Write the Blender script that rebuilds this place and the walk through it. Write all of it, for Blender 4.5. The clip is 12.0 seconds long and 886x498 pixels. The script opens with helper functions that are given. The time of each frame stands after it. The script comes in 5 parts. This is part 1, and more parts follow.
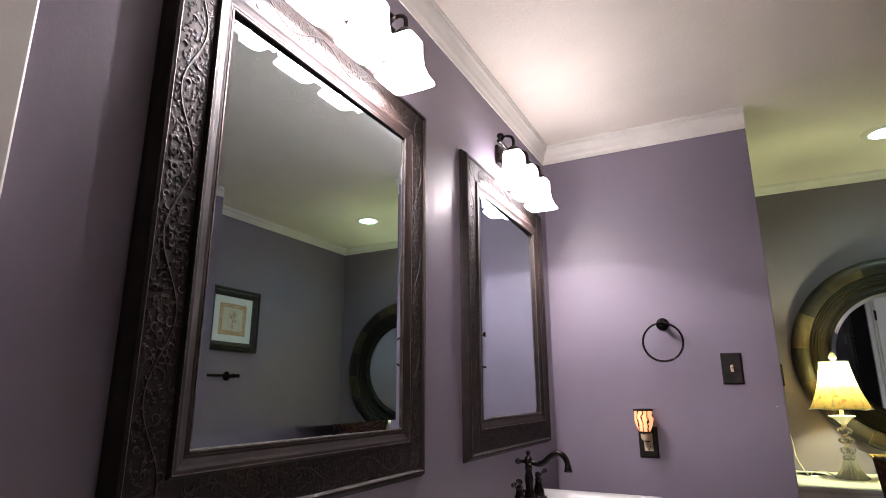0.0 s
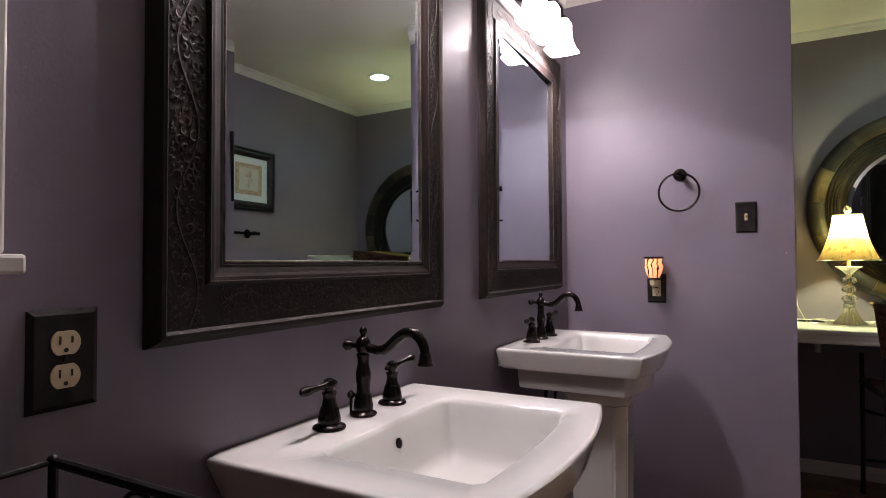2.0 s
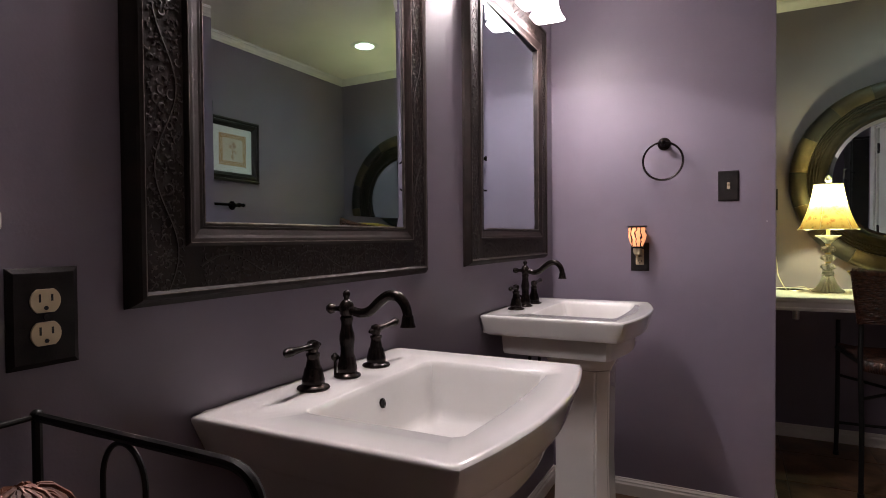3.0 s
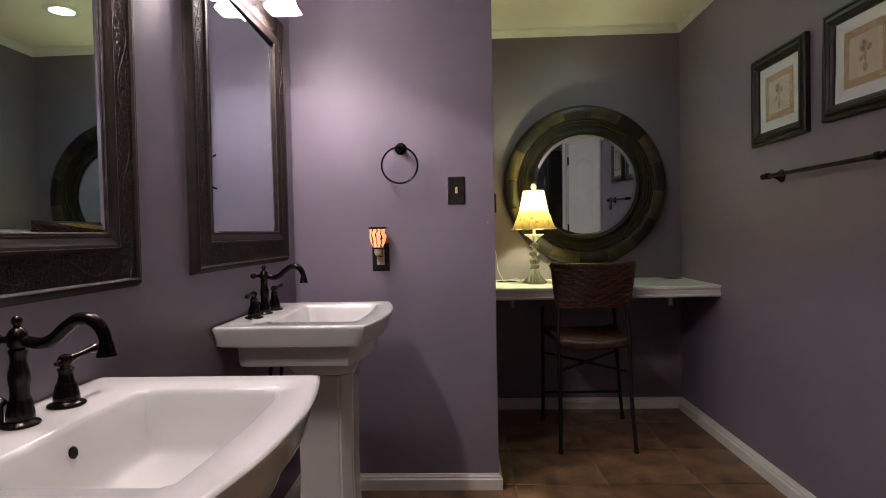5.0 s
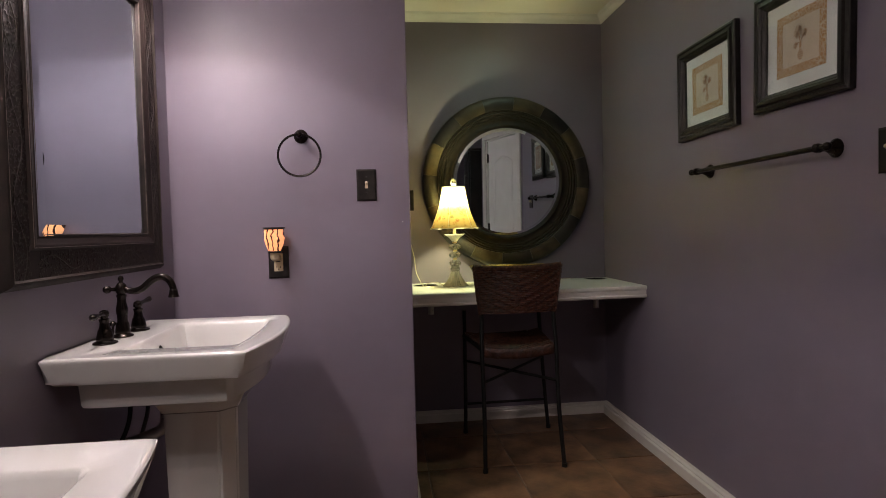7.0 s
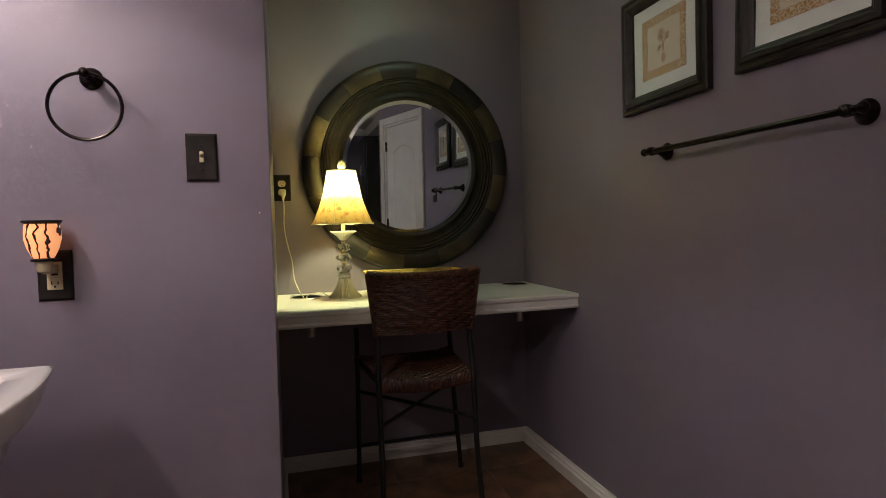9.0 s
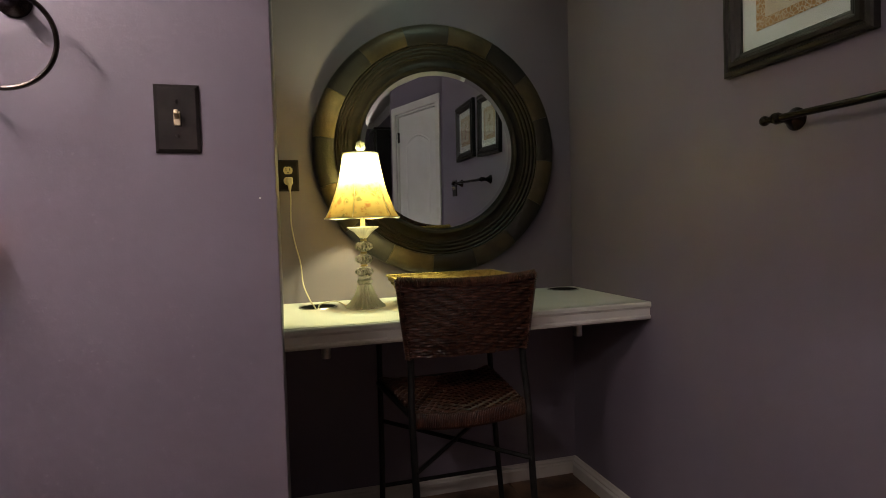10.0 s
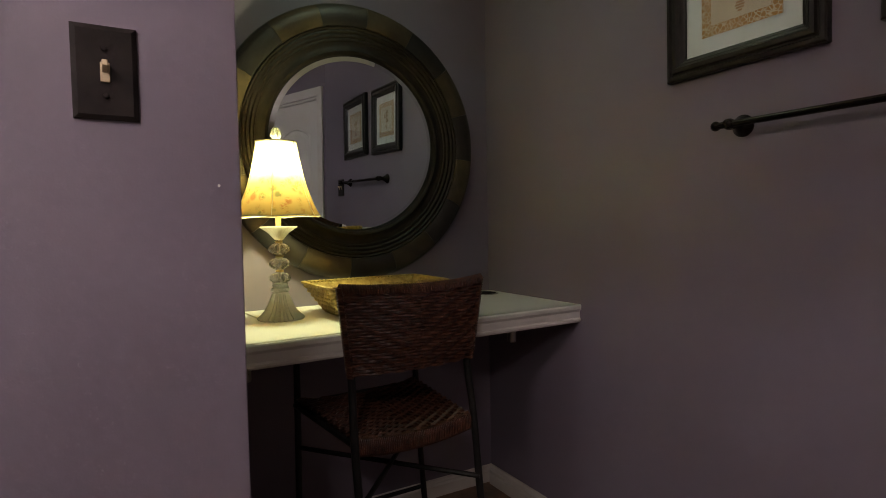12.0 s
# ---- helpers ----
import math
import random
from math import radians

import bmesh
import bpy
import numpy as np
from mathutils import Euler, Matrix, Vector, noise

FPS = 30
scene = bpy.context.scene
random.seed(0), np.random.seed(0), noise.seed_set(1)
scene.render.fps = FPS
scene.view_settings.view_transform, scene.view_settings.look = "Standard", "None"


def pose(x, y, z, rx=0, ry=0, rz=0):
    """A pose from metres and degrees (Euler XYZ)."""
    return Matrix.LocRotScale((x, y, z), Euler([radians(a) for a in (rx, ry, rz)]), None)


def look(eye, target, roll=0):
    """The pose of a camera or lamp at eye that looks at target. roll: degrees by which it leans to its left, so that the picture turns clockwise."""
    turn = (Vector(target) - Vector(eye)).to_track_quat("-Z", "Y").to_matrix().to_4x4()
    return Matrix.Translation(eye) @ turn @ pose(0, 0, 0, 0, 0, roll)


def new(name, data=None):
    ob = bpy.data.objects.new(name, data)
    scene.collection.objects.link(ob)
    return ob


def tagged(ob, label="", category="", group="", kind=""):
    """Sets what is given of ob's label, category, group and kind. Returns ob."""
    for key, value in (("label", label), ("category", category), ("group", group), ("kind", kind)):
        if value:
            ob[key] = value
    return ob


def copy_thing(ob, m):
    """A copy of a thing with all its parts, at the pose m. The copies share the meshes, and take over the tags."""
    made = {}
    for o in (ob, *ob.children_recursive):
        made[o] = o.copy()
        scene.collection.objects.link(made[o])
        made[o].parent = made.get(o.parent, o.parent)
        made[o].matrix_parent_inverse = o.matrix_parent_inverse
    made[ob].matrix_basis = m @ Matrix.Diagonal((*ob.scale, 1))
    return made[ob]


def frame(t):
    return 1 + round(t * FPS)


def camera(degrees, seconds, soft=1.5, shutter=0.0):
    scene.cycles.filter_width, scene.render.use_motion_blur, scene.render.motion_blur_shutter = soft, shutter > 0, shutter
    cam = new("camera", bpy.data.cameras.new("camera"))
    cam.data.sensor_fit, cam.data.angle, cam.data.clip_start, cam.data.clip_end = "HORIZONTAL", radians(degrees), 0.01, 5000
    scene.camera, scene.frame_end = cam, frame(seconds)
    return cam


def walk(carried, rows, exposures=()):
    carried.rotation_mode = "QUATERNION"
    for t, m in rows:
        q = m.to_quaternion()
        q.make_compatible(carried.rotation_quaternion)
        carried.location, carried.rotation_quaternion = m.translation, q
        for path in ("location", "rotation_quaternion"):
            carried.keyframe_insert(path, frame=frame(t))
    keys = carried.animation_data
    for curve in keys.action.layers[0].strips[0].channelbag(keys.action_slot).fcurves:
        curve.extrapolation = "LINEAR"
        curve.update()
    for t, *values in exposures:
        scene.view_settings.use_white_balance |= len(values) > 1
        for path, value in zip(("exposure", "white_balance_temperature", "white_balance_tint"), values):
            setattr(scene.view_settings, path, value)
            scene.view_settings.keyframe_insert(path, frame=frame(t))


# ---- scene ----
cam = camera(76.0, 12.0, soft=0.9)
PATH = [
    (0, (-0.009, 0.003, 1.221), (-0.886, 1.731, 1.716), -0.2),
    (0.5, (-0.032, 0.015, 1.198), (-0.91, 1.773, 1.57), -0.3),
    (1, (-0.03, 0.006, 1.178), (-0.928, 1.775, 1.435), -0.4),
    (1.5, (-0.026, 0.002, 1.157), (-0.954, 1.768, 1.299), -0.3),
    (2, (-0.027, 0.004, 1.136), (-0.971, 1.766, 1.188), -0.3),
    (2.5, (-0.028, 0.002, 1.122), (-0.974, 1.764, 1.111), -0.3),
    (3, (-0.013, 0.003, 1.115), (-0.922, 1.784, 1.077), -0.5),
    (3.2, (-0.014, 0.009, 1.118), (-0.863, 1.82, 1.074), -0.5),
    (4.8, (-0.016, 0.066, 1.131), (-0.138, 2.061, 1.072), -1.1),
    (5, (0.0, 0.062, 1.128), (-0.073, 2.06, 1.073), -1.1),
    (5.5, (0.024, 0.074, 1.124), (0.081, 2.072, 1.071), -1.3),
    (6, (0.027, 0.123, 1.119), (0.145, 2.118, 1.065), -1.3),
    (6.5, (0.041, 0.195, 1.129), (0.194, 2.188, 1.075), -1.4),
    (6.7, (0.027, 0.251, 1.132), (0.205, 2.242, 1.073), -1.4),
    (8.3, (0.111, 0.759, 1.132), (0.475, 2.724, 1.055), -1.5),
    (8.5, (0.111, 0.807, 1.13), (0.544, 2.758, 1.052), -1.3),
    (9, (0.156, 0.976, 1.127), (0.707, 2.897, 1.043), -1.4),
    (9.5, (0.174, 1.201, 1.124), (0.726, 3.122, 1.044), -1.6),
    (10, (0.146, 1.428, 1.113), (0.686, 3.352, 1.026), -1.6),
    (10.5, (0.134, 1.608, 1.119), (0.729, 3.515, 1.029), -1.5),
    (11, (0.12, 1.731, 1.12), (0.811, 3.606, 1.024), -1.5),
    (11.5, (0.051, 1.743, 1.107), (0.885, 3.558, 1.012), -1.3),
    (12, (-0.029, 1.675, 1.111), (0.981, 3.399, 1.023), -1.0),
]
EXPOSURES = [(0, 0.10, 6300, 11), (1.5, -0.04, 6400, 12), (3, -0.17, 6550, 13), (6.5, -0.22, 6750, 13), (9, -0.37, 7050, 13), (10.5, -0.46, 7100, 15), (12, -0.54, 7150, 16)]
walk(cam, [(t, look(eye, target, roll)) for t, eye, target, roll in PATH], EXPOSURES)

# ---- plan (metres) ----
WX = -0.745      # vanity wall
SY = 2.535       # short wall with the towel ring
AX = 0.137       # side wall of the desk alcove
AY = 3.665       # alcove end wall
RX = 1.360       # long wall with the pictures
BY = -2.40       # wall behind; distance made up, set far back to weaken bounced light
CZ = 2.390       # ceiling
rnd = random.Random(7)

# ---- world: night outside, all light comes from the lamps ----
world = bpy.data.worlds.new("night")
world.use_nodes = True
world.node_tree.nodes["Background"].inputs[0].default_value = (0.01, 0.012, 0.02, 1)
world.node_tree.nodes["Background"].inputs[1].default_value = 0.05
scene.world = world

VANITY_WATTS, VANITY_GLOW = 7.6, 21.5
VANITY_TINT = (1.0, 0.905, 0.91)
DESK_LAMP_GLOW, DESK_LAMP_TINT = 730.0, (0.92, 1.0, 0.54)
DOWNLIGHT_GLOW, DOWNLIGHT_TINT = 84.0, (0.66, 1.0, 0.82)
WARMER_GLOW = 1.0


def point_lamp(name, place, watts, tint, size):
    data = bpy.data.lights.new(name, "POINT")
    data.energy, data.color, data.shadow_soft_size = watts, tint, size
    ob = new(name, data)
    ob.location = place
    return ob


# ---- materials ----
def nodes_of(name):
    m = bpy.data.materials.new(name)
    m.use_nodes = True
    return m, m.node_tree.nodes, m.node_tree.links, m.node_tree.nodes["Principled BSDF"]


def ramp(n, stops):
    r = n.new("ShaderNodeValToRGB")
    while len(r.color_ramp.elements) < len(stops):
        r.color_ramp.elements.new(0.5)
    for e, (p, c) in zip(r.color_ramp.elements, stops):
        e.position, e.color = p, (*c, 1)
    return r


def surface(name, dark, light, scale=6.0, rough=0.5, rough_var=0.1, bump=0.1, bump_scale=200.0, metal=0.0, bump_dist=0.002, per_piece=0.0, coat=0.0, spec=0.5, coords="Object"):
    """Two-scale variation of colour and gloss, with a fine relief."""
    m, n, l, b = nodes_of(name)
    tc = n.new("ShaderNodeTexCoord")
    big, fine = n.new("ShaderNodeTexNoise"), n.new("ShaderNodeTexNoise")
    big.inputs["Scale"].default_value, big.inputs["Detail"].default_value = scale, 6
    fine.inputs["Scale"].default_value, fine.inputs["Detail"].default_value = bump_scale, 4
    l.new(tc.outputs[coords], big.inputs["Vector"])
    l.new(tc.outputs[coords], fine.inputs["Vector"])
    r = ramp(n, [(0.3, dark), (0.7, light)])
    l.new(big.outputs["Fac"], r.inputs["Fac"])
    colour = r.outputs["Color"]
    if per_piece:
        info, hsv, mr = n.new("ShaderNodeObjectInfo"), n.new("ShaderNodeHueSaturation"), n.new("ShaderNodeMapRange")
        mr.inputs["To Min"].default_value, mr.inputs["To Max"].default_value = 1 - per_piece, 1 + per_piece
        l.new(info.outputs["Random"], mr.inputs["Value"])
        l.new(mr.outputs["Result"], hsv.inputs["Value"])
        l.new(colour, hsv.inputs["Color"])
        colour = hsv.outputs["Color"]
    l.new(colour, b.inputs["Base Color"])
    rr = n.new("ShaderNodeMapRange")
    rr.inputs["To Min"].default_value, rr.inputs["To Max"].default_value = max(0.02, rough - rough_var), rough + rough_var
    l.new(big.outputs["Fac"], rr.inputs["Value"])
    l.new(rr.outputs["Result"], b.inputs["Roughness"])
    b.inputs["Metallic"].default_value = metal
    b.inputs["Coat Weight"].default_value = coat
    b.inputs["Specular IOR Level"].default_value = spec
    if bump:
        bp = n.new("ShaderNodeBump")
        bp.inputs["Strength"].default_value, bp.inputs["Distance"].default_value = bump, bump_dist
        l.new(fine.outputs["Fac"], bp.inputs["Height"])
        l.new(bp.outputs["Normal"], b.inputs["Normal"])
    return m


def glass(name, tint=(1, 1, 1), rough=0.02, ior=1.5):
    m, n, l, b = nodes_of(name)
    b.inputs["Base Color"].default_value = (*tint, 1)
    b.inputs["Transmission Weight"].default_value = 1
    b.inputs["Roughness"].default_value, b.inputs["IOR"].default_value = rough, ior
    return m


def glow(name, tint, strength):
    m, n, l, b = nodes_of(name)
    b.inputs["Base Color"].default_value = (*tint, 1)
    b.inputs["Emission Color"].default_value = (*tint, 1)
    b.inputs["Emission Strength"].default_value = strength
    b.inputs["Roughness"].default_value = 0.3
    return m


WALL = surface("purple wall paint", (0.179, 0.152, 0.196), (0.199, 0.169, 0.217), 2.5, 0.42, 0.06, 0.14, 260, bump_dist=0.0012)
CEIL = surface("cream ceiling paint", (0.77, 0.71, 0.62), (0.84, 0.77, 0.68), 3.0, 0.8, 0.05, 0.5, 90, bump_dist=0.004)
TRIM = surface("white trim paint", (0.68, 0.65, 0.60), (0.76, 0.73, 0.68), 9.0, 0.35, 0.08, 0.08, 120)
DOORP = surface("white door paint", (0.70, 0.68, 0.64), (0.77, 0.75, 0.71), 5.0, 0.4, 0.08, 0.15, 90)
TILE = surface("brown stone tile", (0.050, 0.024, 0.013), (0.29, 0.165, 0.090), 6.5, 0.38, 0.12, 0.35, 45, bump_dist=0.004, per_piece=0.14, coords="Object")
GROUT = surface("grey brown grout", (0.17, 0.13, 0.10), (0.24, 0.19, 0.15), 20.0, 0.9, 0.05, 0.4, 300)
PORCELAIN = surface("white porcelain", (0.70, 0.69, 0.67), (0.74, 0.73, 0.71), 2.0, 0.09, 0.03, 0.0, coat=0.5)
BRONZE = surface("oil rubbed bronze", (0.009, 0.007, 0.0065), (0.026, 0.018, 0.015), 25.0, 0.25, 0.07, 0.08, 200, metal=0.75)
PLATE = surface("bronze cover plate", (0.010, 0.008, 0.008), (0.020, 0.016, 0.015), 30.0, 0.45, 0.06, 0.1, 300, spec=0.16)
IVORY = surface("ivory plastic", (0.54, 0.43, 0.27), (0.63, 0.52, 0.34), 30.0, 0.4, 0.05, 0.0)
BLACKHOLE = surface("dark slot", (0.004, 0.004, 0.004), (0.008, 0.008, 0.008), 30.0, 0.7, 0.05, 0.0)
CARVED = surface("espresso carved frame", (0.010, 0.0065, 0.0058), (0.022, 0.0135, 0.0115), 18.0, 0.60, 0.10, 0.12, 220, bump_dist=0.002, spec=0.25)
CARVED_HI = surface("worn espresso carving", (0.012, 0.0080, 0.0070), (0.034, 0.022, 0.018), 40.0, 0.56, 0.10, 0.3, 200, spec=0.38)
SILVERLIP = surface("worn silver lip", (0.05, 0.040, 0.034), (0.14, 0.115, 0.10), 50.0, 0.4, 0.1, 0.1, 150, metal=0.6)
MIRROR, _n, _l, _b = nodes_of("mirror glass")
_b.inputs["Base Color"].default_value = (0.76, 0.88, 0.93, 1)
_b.inputs["Metallic"].default_value, _b.inputs["Roughness"].default_value = 1.0, 0.012
OLIVE = surface("aged brass veneer", (0.034, 0.0240, 0.0130), (0.088, 0.063, 0.033), 14.0, 0.45, 0.1, 0.4, 120, metal=0.25, per_piece=0.25)
EBONY = surface("black green veneer", (0.006, 0.005, 0.0045), (0.016, 0.013, 0.0105), 14.0, 0.45, 0.1, 0.4, 120, per_piece=0.3)
RIDGE = surface("dark ridged wood", (0.0060, 0.0042, 0.0032), (0.017, 0.0118, 0.0082), 24.0, 0.52, 0.1, 0.3, 120, spec=0.28)
DESKTOP = surface("white painted desk", (0.70, 0.69, 0.66), (0.76, 0.75, 0.72), 8.0, 0.32, 0.06, 0.06, 100)
CHROME = surface("brushed nickel", (0.42, 0.41, 0.39), (0.52, 0.51, 0.49), 60.0, 0.3, 0.08, 0.05, 200, metal=1.0)
BLACKMETAL = surface("black painted iron", (0.006, 0.006, 0.006), (0.014, 0.013, 0.012), 40.0, 0.42, 0.08, 0.2, 150, spec=0.28)
RATTAN = surface("dark brown rattan", (0.020, 0.007, 0.004), (0.115, 0.040, 0.022), 60.0, 0.36, 0.1, 0.3, 400)
RAFFIA = surface("red-brown raffia", (0.07, 0.022, 0.012), (0.22, 0.078, 0.040), 60.0, 0.6, 0.1, 0.4, 300)
STRAW = surface("golden water hyacinth", (0.26, 0.17, 0.045), (0.52, 0.38, 0.13), 60.0, 0.6, 0.1, 0.5, 300)
PICFRAME = surface("black ribbed picture frame", (0.008, 0.007, 0.006), (0.026, 0.021, 0.017), 30.0, 0.38, 0.1, 0.2, 150, spec=0.35)
MAT = surface("white mat board", (0.66, 0.65, 0.61), (0.71, 0.70, 0.66), 20.0, 0.85, 0.05, 0.1, 500)
ARTGROUND = surface("cream print ground", (0.56, 0.46, 0.34), (0.62, 0.53, 0.41), 25.0, 0.85, 0.05, 0.1, 500)
ARTINK = surface("faded rust ink", (0.33, 0.17, 0.08), (0.45, 0.26, 0.13), 60.0, 0.85, 0.05, 0.0)
CABINETW = surface("black brown cabinet lacquer", (0.008, 0.007, 0.007), (0.018, 0.015, 0.014), 10.0, 0.3, 0.08, 0.05, 80)
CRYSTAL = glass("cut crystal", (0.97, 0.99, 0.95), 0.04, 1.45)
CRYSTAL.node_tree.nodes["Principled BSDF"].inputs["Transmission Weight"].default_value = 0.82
# same crystal made milkier: the white body stands in for light passing through
CRYSTAL_FOOT = glass("crystal brightened by white", (0.97, 0.99, 0.95), 0.05, 1.45)
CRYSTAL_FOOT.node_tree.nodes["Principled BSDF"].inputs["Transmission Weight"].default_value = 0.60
BRASS = surface("soft brass", (0.45, 0.33, 0.14), (0.60, 0.46, 0.22), 60.0, 0.3, 0.08, 0.05, 200, metal=1.0)
CORD = surface("ivory cord", (0.55, 0.50, 0.38), (0.62, 0.57, 0.45), 60.0, 0.5, 0.05, 0.0)
PANE = glass("window pane", (0.95, 0.97, 0.97), 0.0, 1.45)
SHADEGLASS = glow("lit frosted glass", VANITY_TINT, VANITY_GLOW)
_n, _l = SHADEGLASS.node_tree.nodes, SHADEGLASS.node_tree.links
_clear, _mix = _n.new("ShaderNodeBsdfTransparent"), _n.new("ShaderNodeMixShader")
_mix.inputs["Fac"].default_value = 0.03          # the share of the bulb's light that passes straight through
_l.new(_n["Principled BSDF"].outputs[0], _mix.inputs[1])
_l.new(_clear.outputs[0], _mix.inputs[2])
_l.new(_mix.outputs[0], _n["Material Output"].inputs["Surface"])
DOWNGLASS = glow("lit downlight lens", DOWNLIGHT_TINT, DOWNLIGHT_GLOW)
BULB = glow("lit bulb", DESK_LAMP_TINT, DESK_LAMP_GLOW)


def band_print(name, paper, ink):
    """A printed band of scrolls: ink blots on paper."""
    m, n, l, b = nodes_of(name)
    tc, v, nz = n.new("ShaderNodeTexCoord"), n.new("ShaderNodeTexVoronoi"), n.new("ShaderNodeTexNoise")
    v.feature = "DISTANCE_TO_EDGE"
    v.inputs["Scale"].default_value, nz.inputs["Scale"].default_value = 95, 120
    l.new(tc.outputs["Object"], v.inputs["Vector"])
    l.new(tc.outputs["Object"], nz.inputs["Vector"])
    add = n.new("ShaderNodeMath")
    add.operation = "MULTIPLY_ADD"
    add.inputs[1].default_value = 0.25
    l.new(nz.outputs["Fac"], add.inputs[0])
    l.new(v.outputs["Distance"], add.inputs[2])
    r = ramp(n, [(0.19, paper), (0.25, ink)])
    l.new(add.outputs[0], r.inputs["Fac"])
    l.new(r.outputs["Color"], b.inputs["Base Color"])
    b.inputs["Roughness"].default_value = 0.85
    return m


ARTBAND = band_print("scroll band print", (0.58, 0.47, 0.33), (0.40, 0.20, 0.055))


def lampshade_cloth():
    """Thin cream fabric, darker ochre over its lower half, with a faded floral print there."""
    m, n, l, b = nodes_of("floral lampshade fabric")
    tc, v, nz, sep = n.new("ShaderNodeTexCoord"), n.new("ShaderNodeTexVoronoi"), n.new("ShaderNodeTexNoise"), n.new("ShaderNodeSeparateXYZ")
    v.inputs["Scale"].default_value, nz.inputs["Scale"].default_value, nz.inputs["Detail"].default_value = 40, 30, 8
    for x in (v, nz, sep):
        l.new(tc.outputs["Object"], x.inputs["Vector"])
    blot = ramp(n, [(0.30, (0.8, 0.8, 0.8)), (0.62, (0, 0, 0))])
    l.new(v.outputs["Distance"], blot.inputs["Fac"])
    low = n.new("ShaderNodeMapRange")
    low.inputs["From Min"].default_value, low.inputs["From Max"].default_value = 0.46, 0.415
    l.new(sep.outputs["Z"], low.inputs["Value"])
    both = n.new("ShaderNodeMath")
    both.operation = "MULTIPLY"
    l.new(blot.outputs["Color"], both.inputs[0])
    l.new(low.outputs["Result"], both.inputs[1])
    ink = ramp(n, [(0.38, (0.32, 0.11, 0.045)), (0.44, (0.46, 0.31, 0.11)), (0.49, (0.27, 0.13, 0.04)), (0.54, (0.44, 0.30, 0.12)), (0.60, (0.13, 0.13, 0.05))])
    l.new(nz.outputs["Fac"], ink.inputs["Fac"])
    mix = n.new("ShaderNodeMix")
    mix.data_type = "RGBA"
    ground = n.new("ShaderNodeMix")
    ground.data_type = "RGBA"
    ground.inputs["A"].default_value, ground.inputs["B"].default_value = (0.84, 0.66, 0.36, 1), (0.46, 0.31, 0.11, 1)
    l.new(low.outputs["Result"], ground.inputs["Factor"])
    l.new(ground.outputs["Result"], mix.inputs["A"])
    l.new(both.outputs[0], mix.inputs["Factor"])
    l.new(ink.outputs["Color"], mix.inputs["B"])
    tr, df, ms = n.new("ShaderNodeBsdfTranslucent"), n.new("ShaderNodeBsdfDiffuse"), n.new("ShaderNodeMixShader")
    l.new(mix.outputs["Result"], tr.inputs["Color"])
    l.new(mix.outputs["Result"], df.inputs["Color"])
    ms.inputs["Fac"].default_value = 0.21
    l.new(df.outputs[0], ms.inputs[1])
    l.new(tr.outputs[0], ms.inputs[2])
    l.new(ms.outputs[0], n["Material Output"].inputs["Surface"])
    return m


SHADECLOTH = lampshade_cloth()


def zebra_glass():
    """Warm lit glass with wavy black stripes."""
    m, n, l, b = nodes_of("striped warmer glass")
    tc, w = n.new("ShaderNodeTexCoord"), n.new("ShaderNodeTexWave")
    w.bands_direction = "X"
    w.inputs["Scale"].default_value, w.inputs["Distortion"].default_value, w.inputs["Detail Scale"].default_value = 17, 4.2, 2.0
    l.new(tc.outputs["Object"], w.inputs["Vector"])
    r = ramp(n, [(0.10, (0.0, 0.0, 0.0)), (0.17, (1, 1, 1))])
    l.new(w.outputs["Fac"], r.inputs["Fac"])
    mix = n.new("ShaderNodeMix")
    mix.data_type = "RGBA"
    mix.inputs["A"].default_value, mix.inputs["B"].default_value = (0.02, 0.01, 0.008, 1), (1.0, 0.42, 0.19, 1)
    l.new(r.outputs["Color"], mix.inputs["Factor"])
    l.new(mix.outputs["Result"], b.inputs["Base Color"])
    l.new(mix.outputs["Result"], b.inputs["Emission Color"])
    b.inputs["Emission Strength"].default_value = WARMER_GLOW
    b.inputs["Roughness"].default_value = 0.15
    return m


ZEBRA = zebra_glass()


# ---- building helpers ----
def part(name, bm, material, parent, label="", smooth=False, kind=""):
    me = bpy.data.meshes.new(name)
    if smooth:
        for f in bm.faces:
            f.smooth = True
    bm.to_mesh(me)
    bm.free()
    me.materials.append(material)
    if smooth:
        me.set_sharp_from_angle(angle=radians(38))
    ob = new(name, me)
    ob.parent = parent
    if label or kind:
        tagged(ob, label, kind=kind)
    return ob


def thing(name, place, label, category, group="", turn=0):
    ob = new(name)
    ob.empty_display_size = 0.05
    ob.matrix_basis = pose(*place, 0, 0, turn)
    return tagged(ob, label, category, group)


def setting(name, bm, material, label="", category="", smooth=False):
    ob = part(name, bm, material, None, smooth=smooth)
    return tagged(ob, label, category, kind="structure")


def box(bm, x0, x1, y0, y1, z0, z1, bevel=0.0, seg=2):
    m = Matrix.LocRotScale(((x0 + x1) / 2, (y0 + y1) / 2, (z0 + z1) / 2), None, (abs(x1 - x0), abs(y1 - y0), abs(z1 - z0)))
    vs = bmesh.ops.create_cube(bm, size=1, matrix=m)["verts"]
    if bevel:
        es = {e for v in vs for e in v.link_edges}
        bmesh.ops.bevel(bm, geom=list(es), offset=bevel, segments=seg, affect="EDGES", profile=0.5)
    return bm


def boxed(*a, **k):
    return box(bmesh.new(), *a, **k)


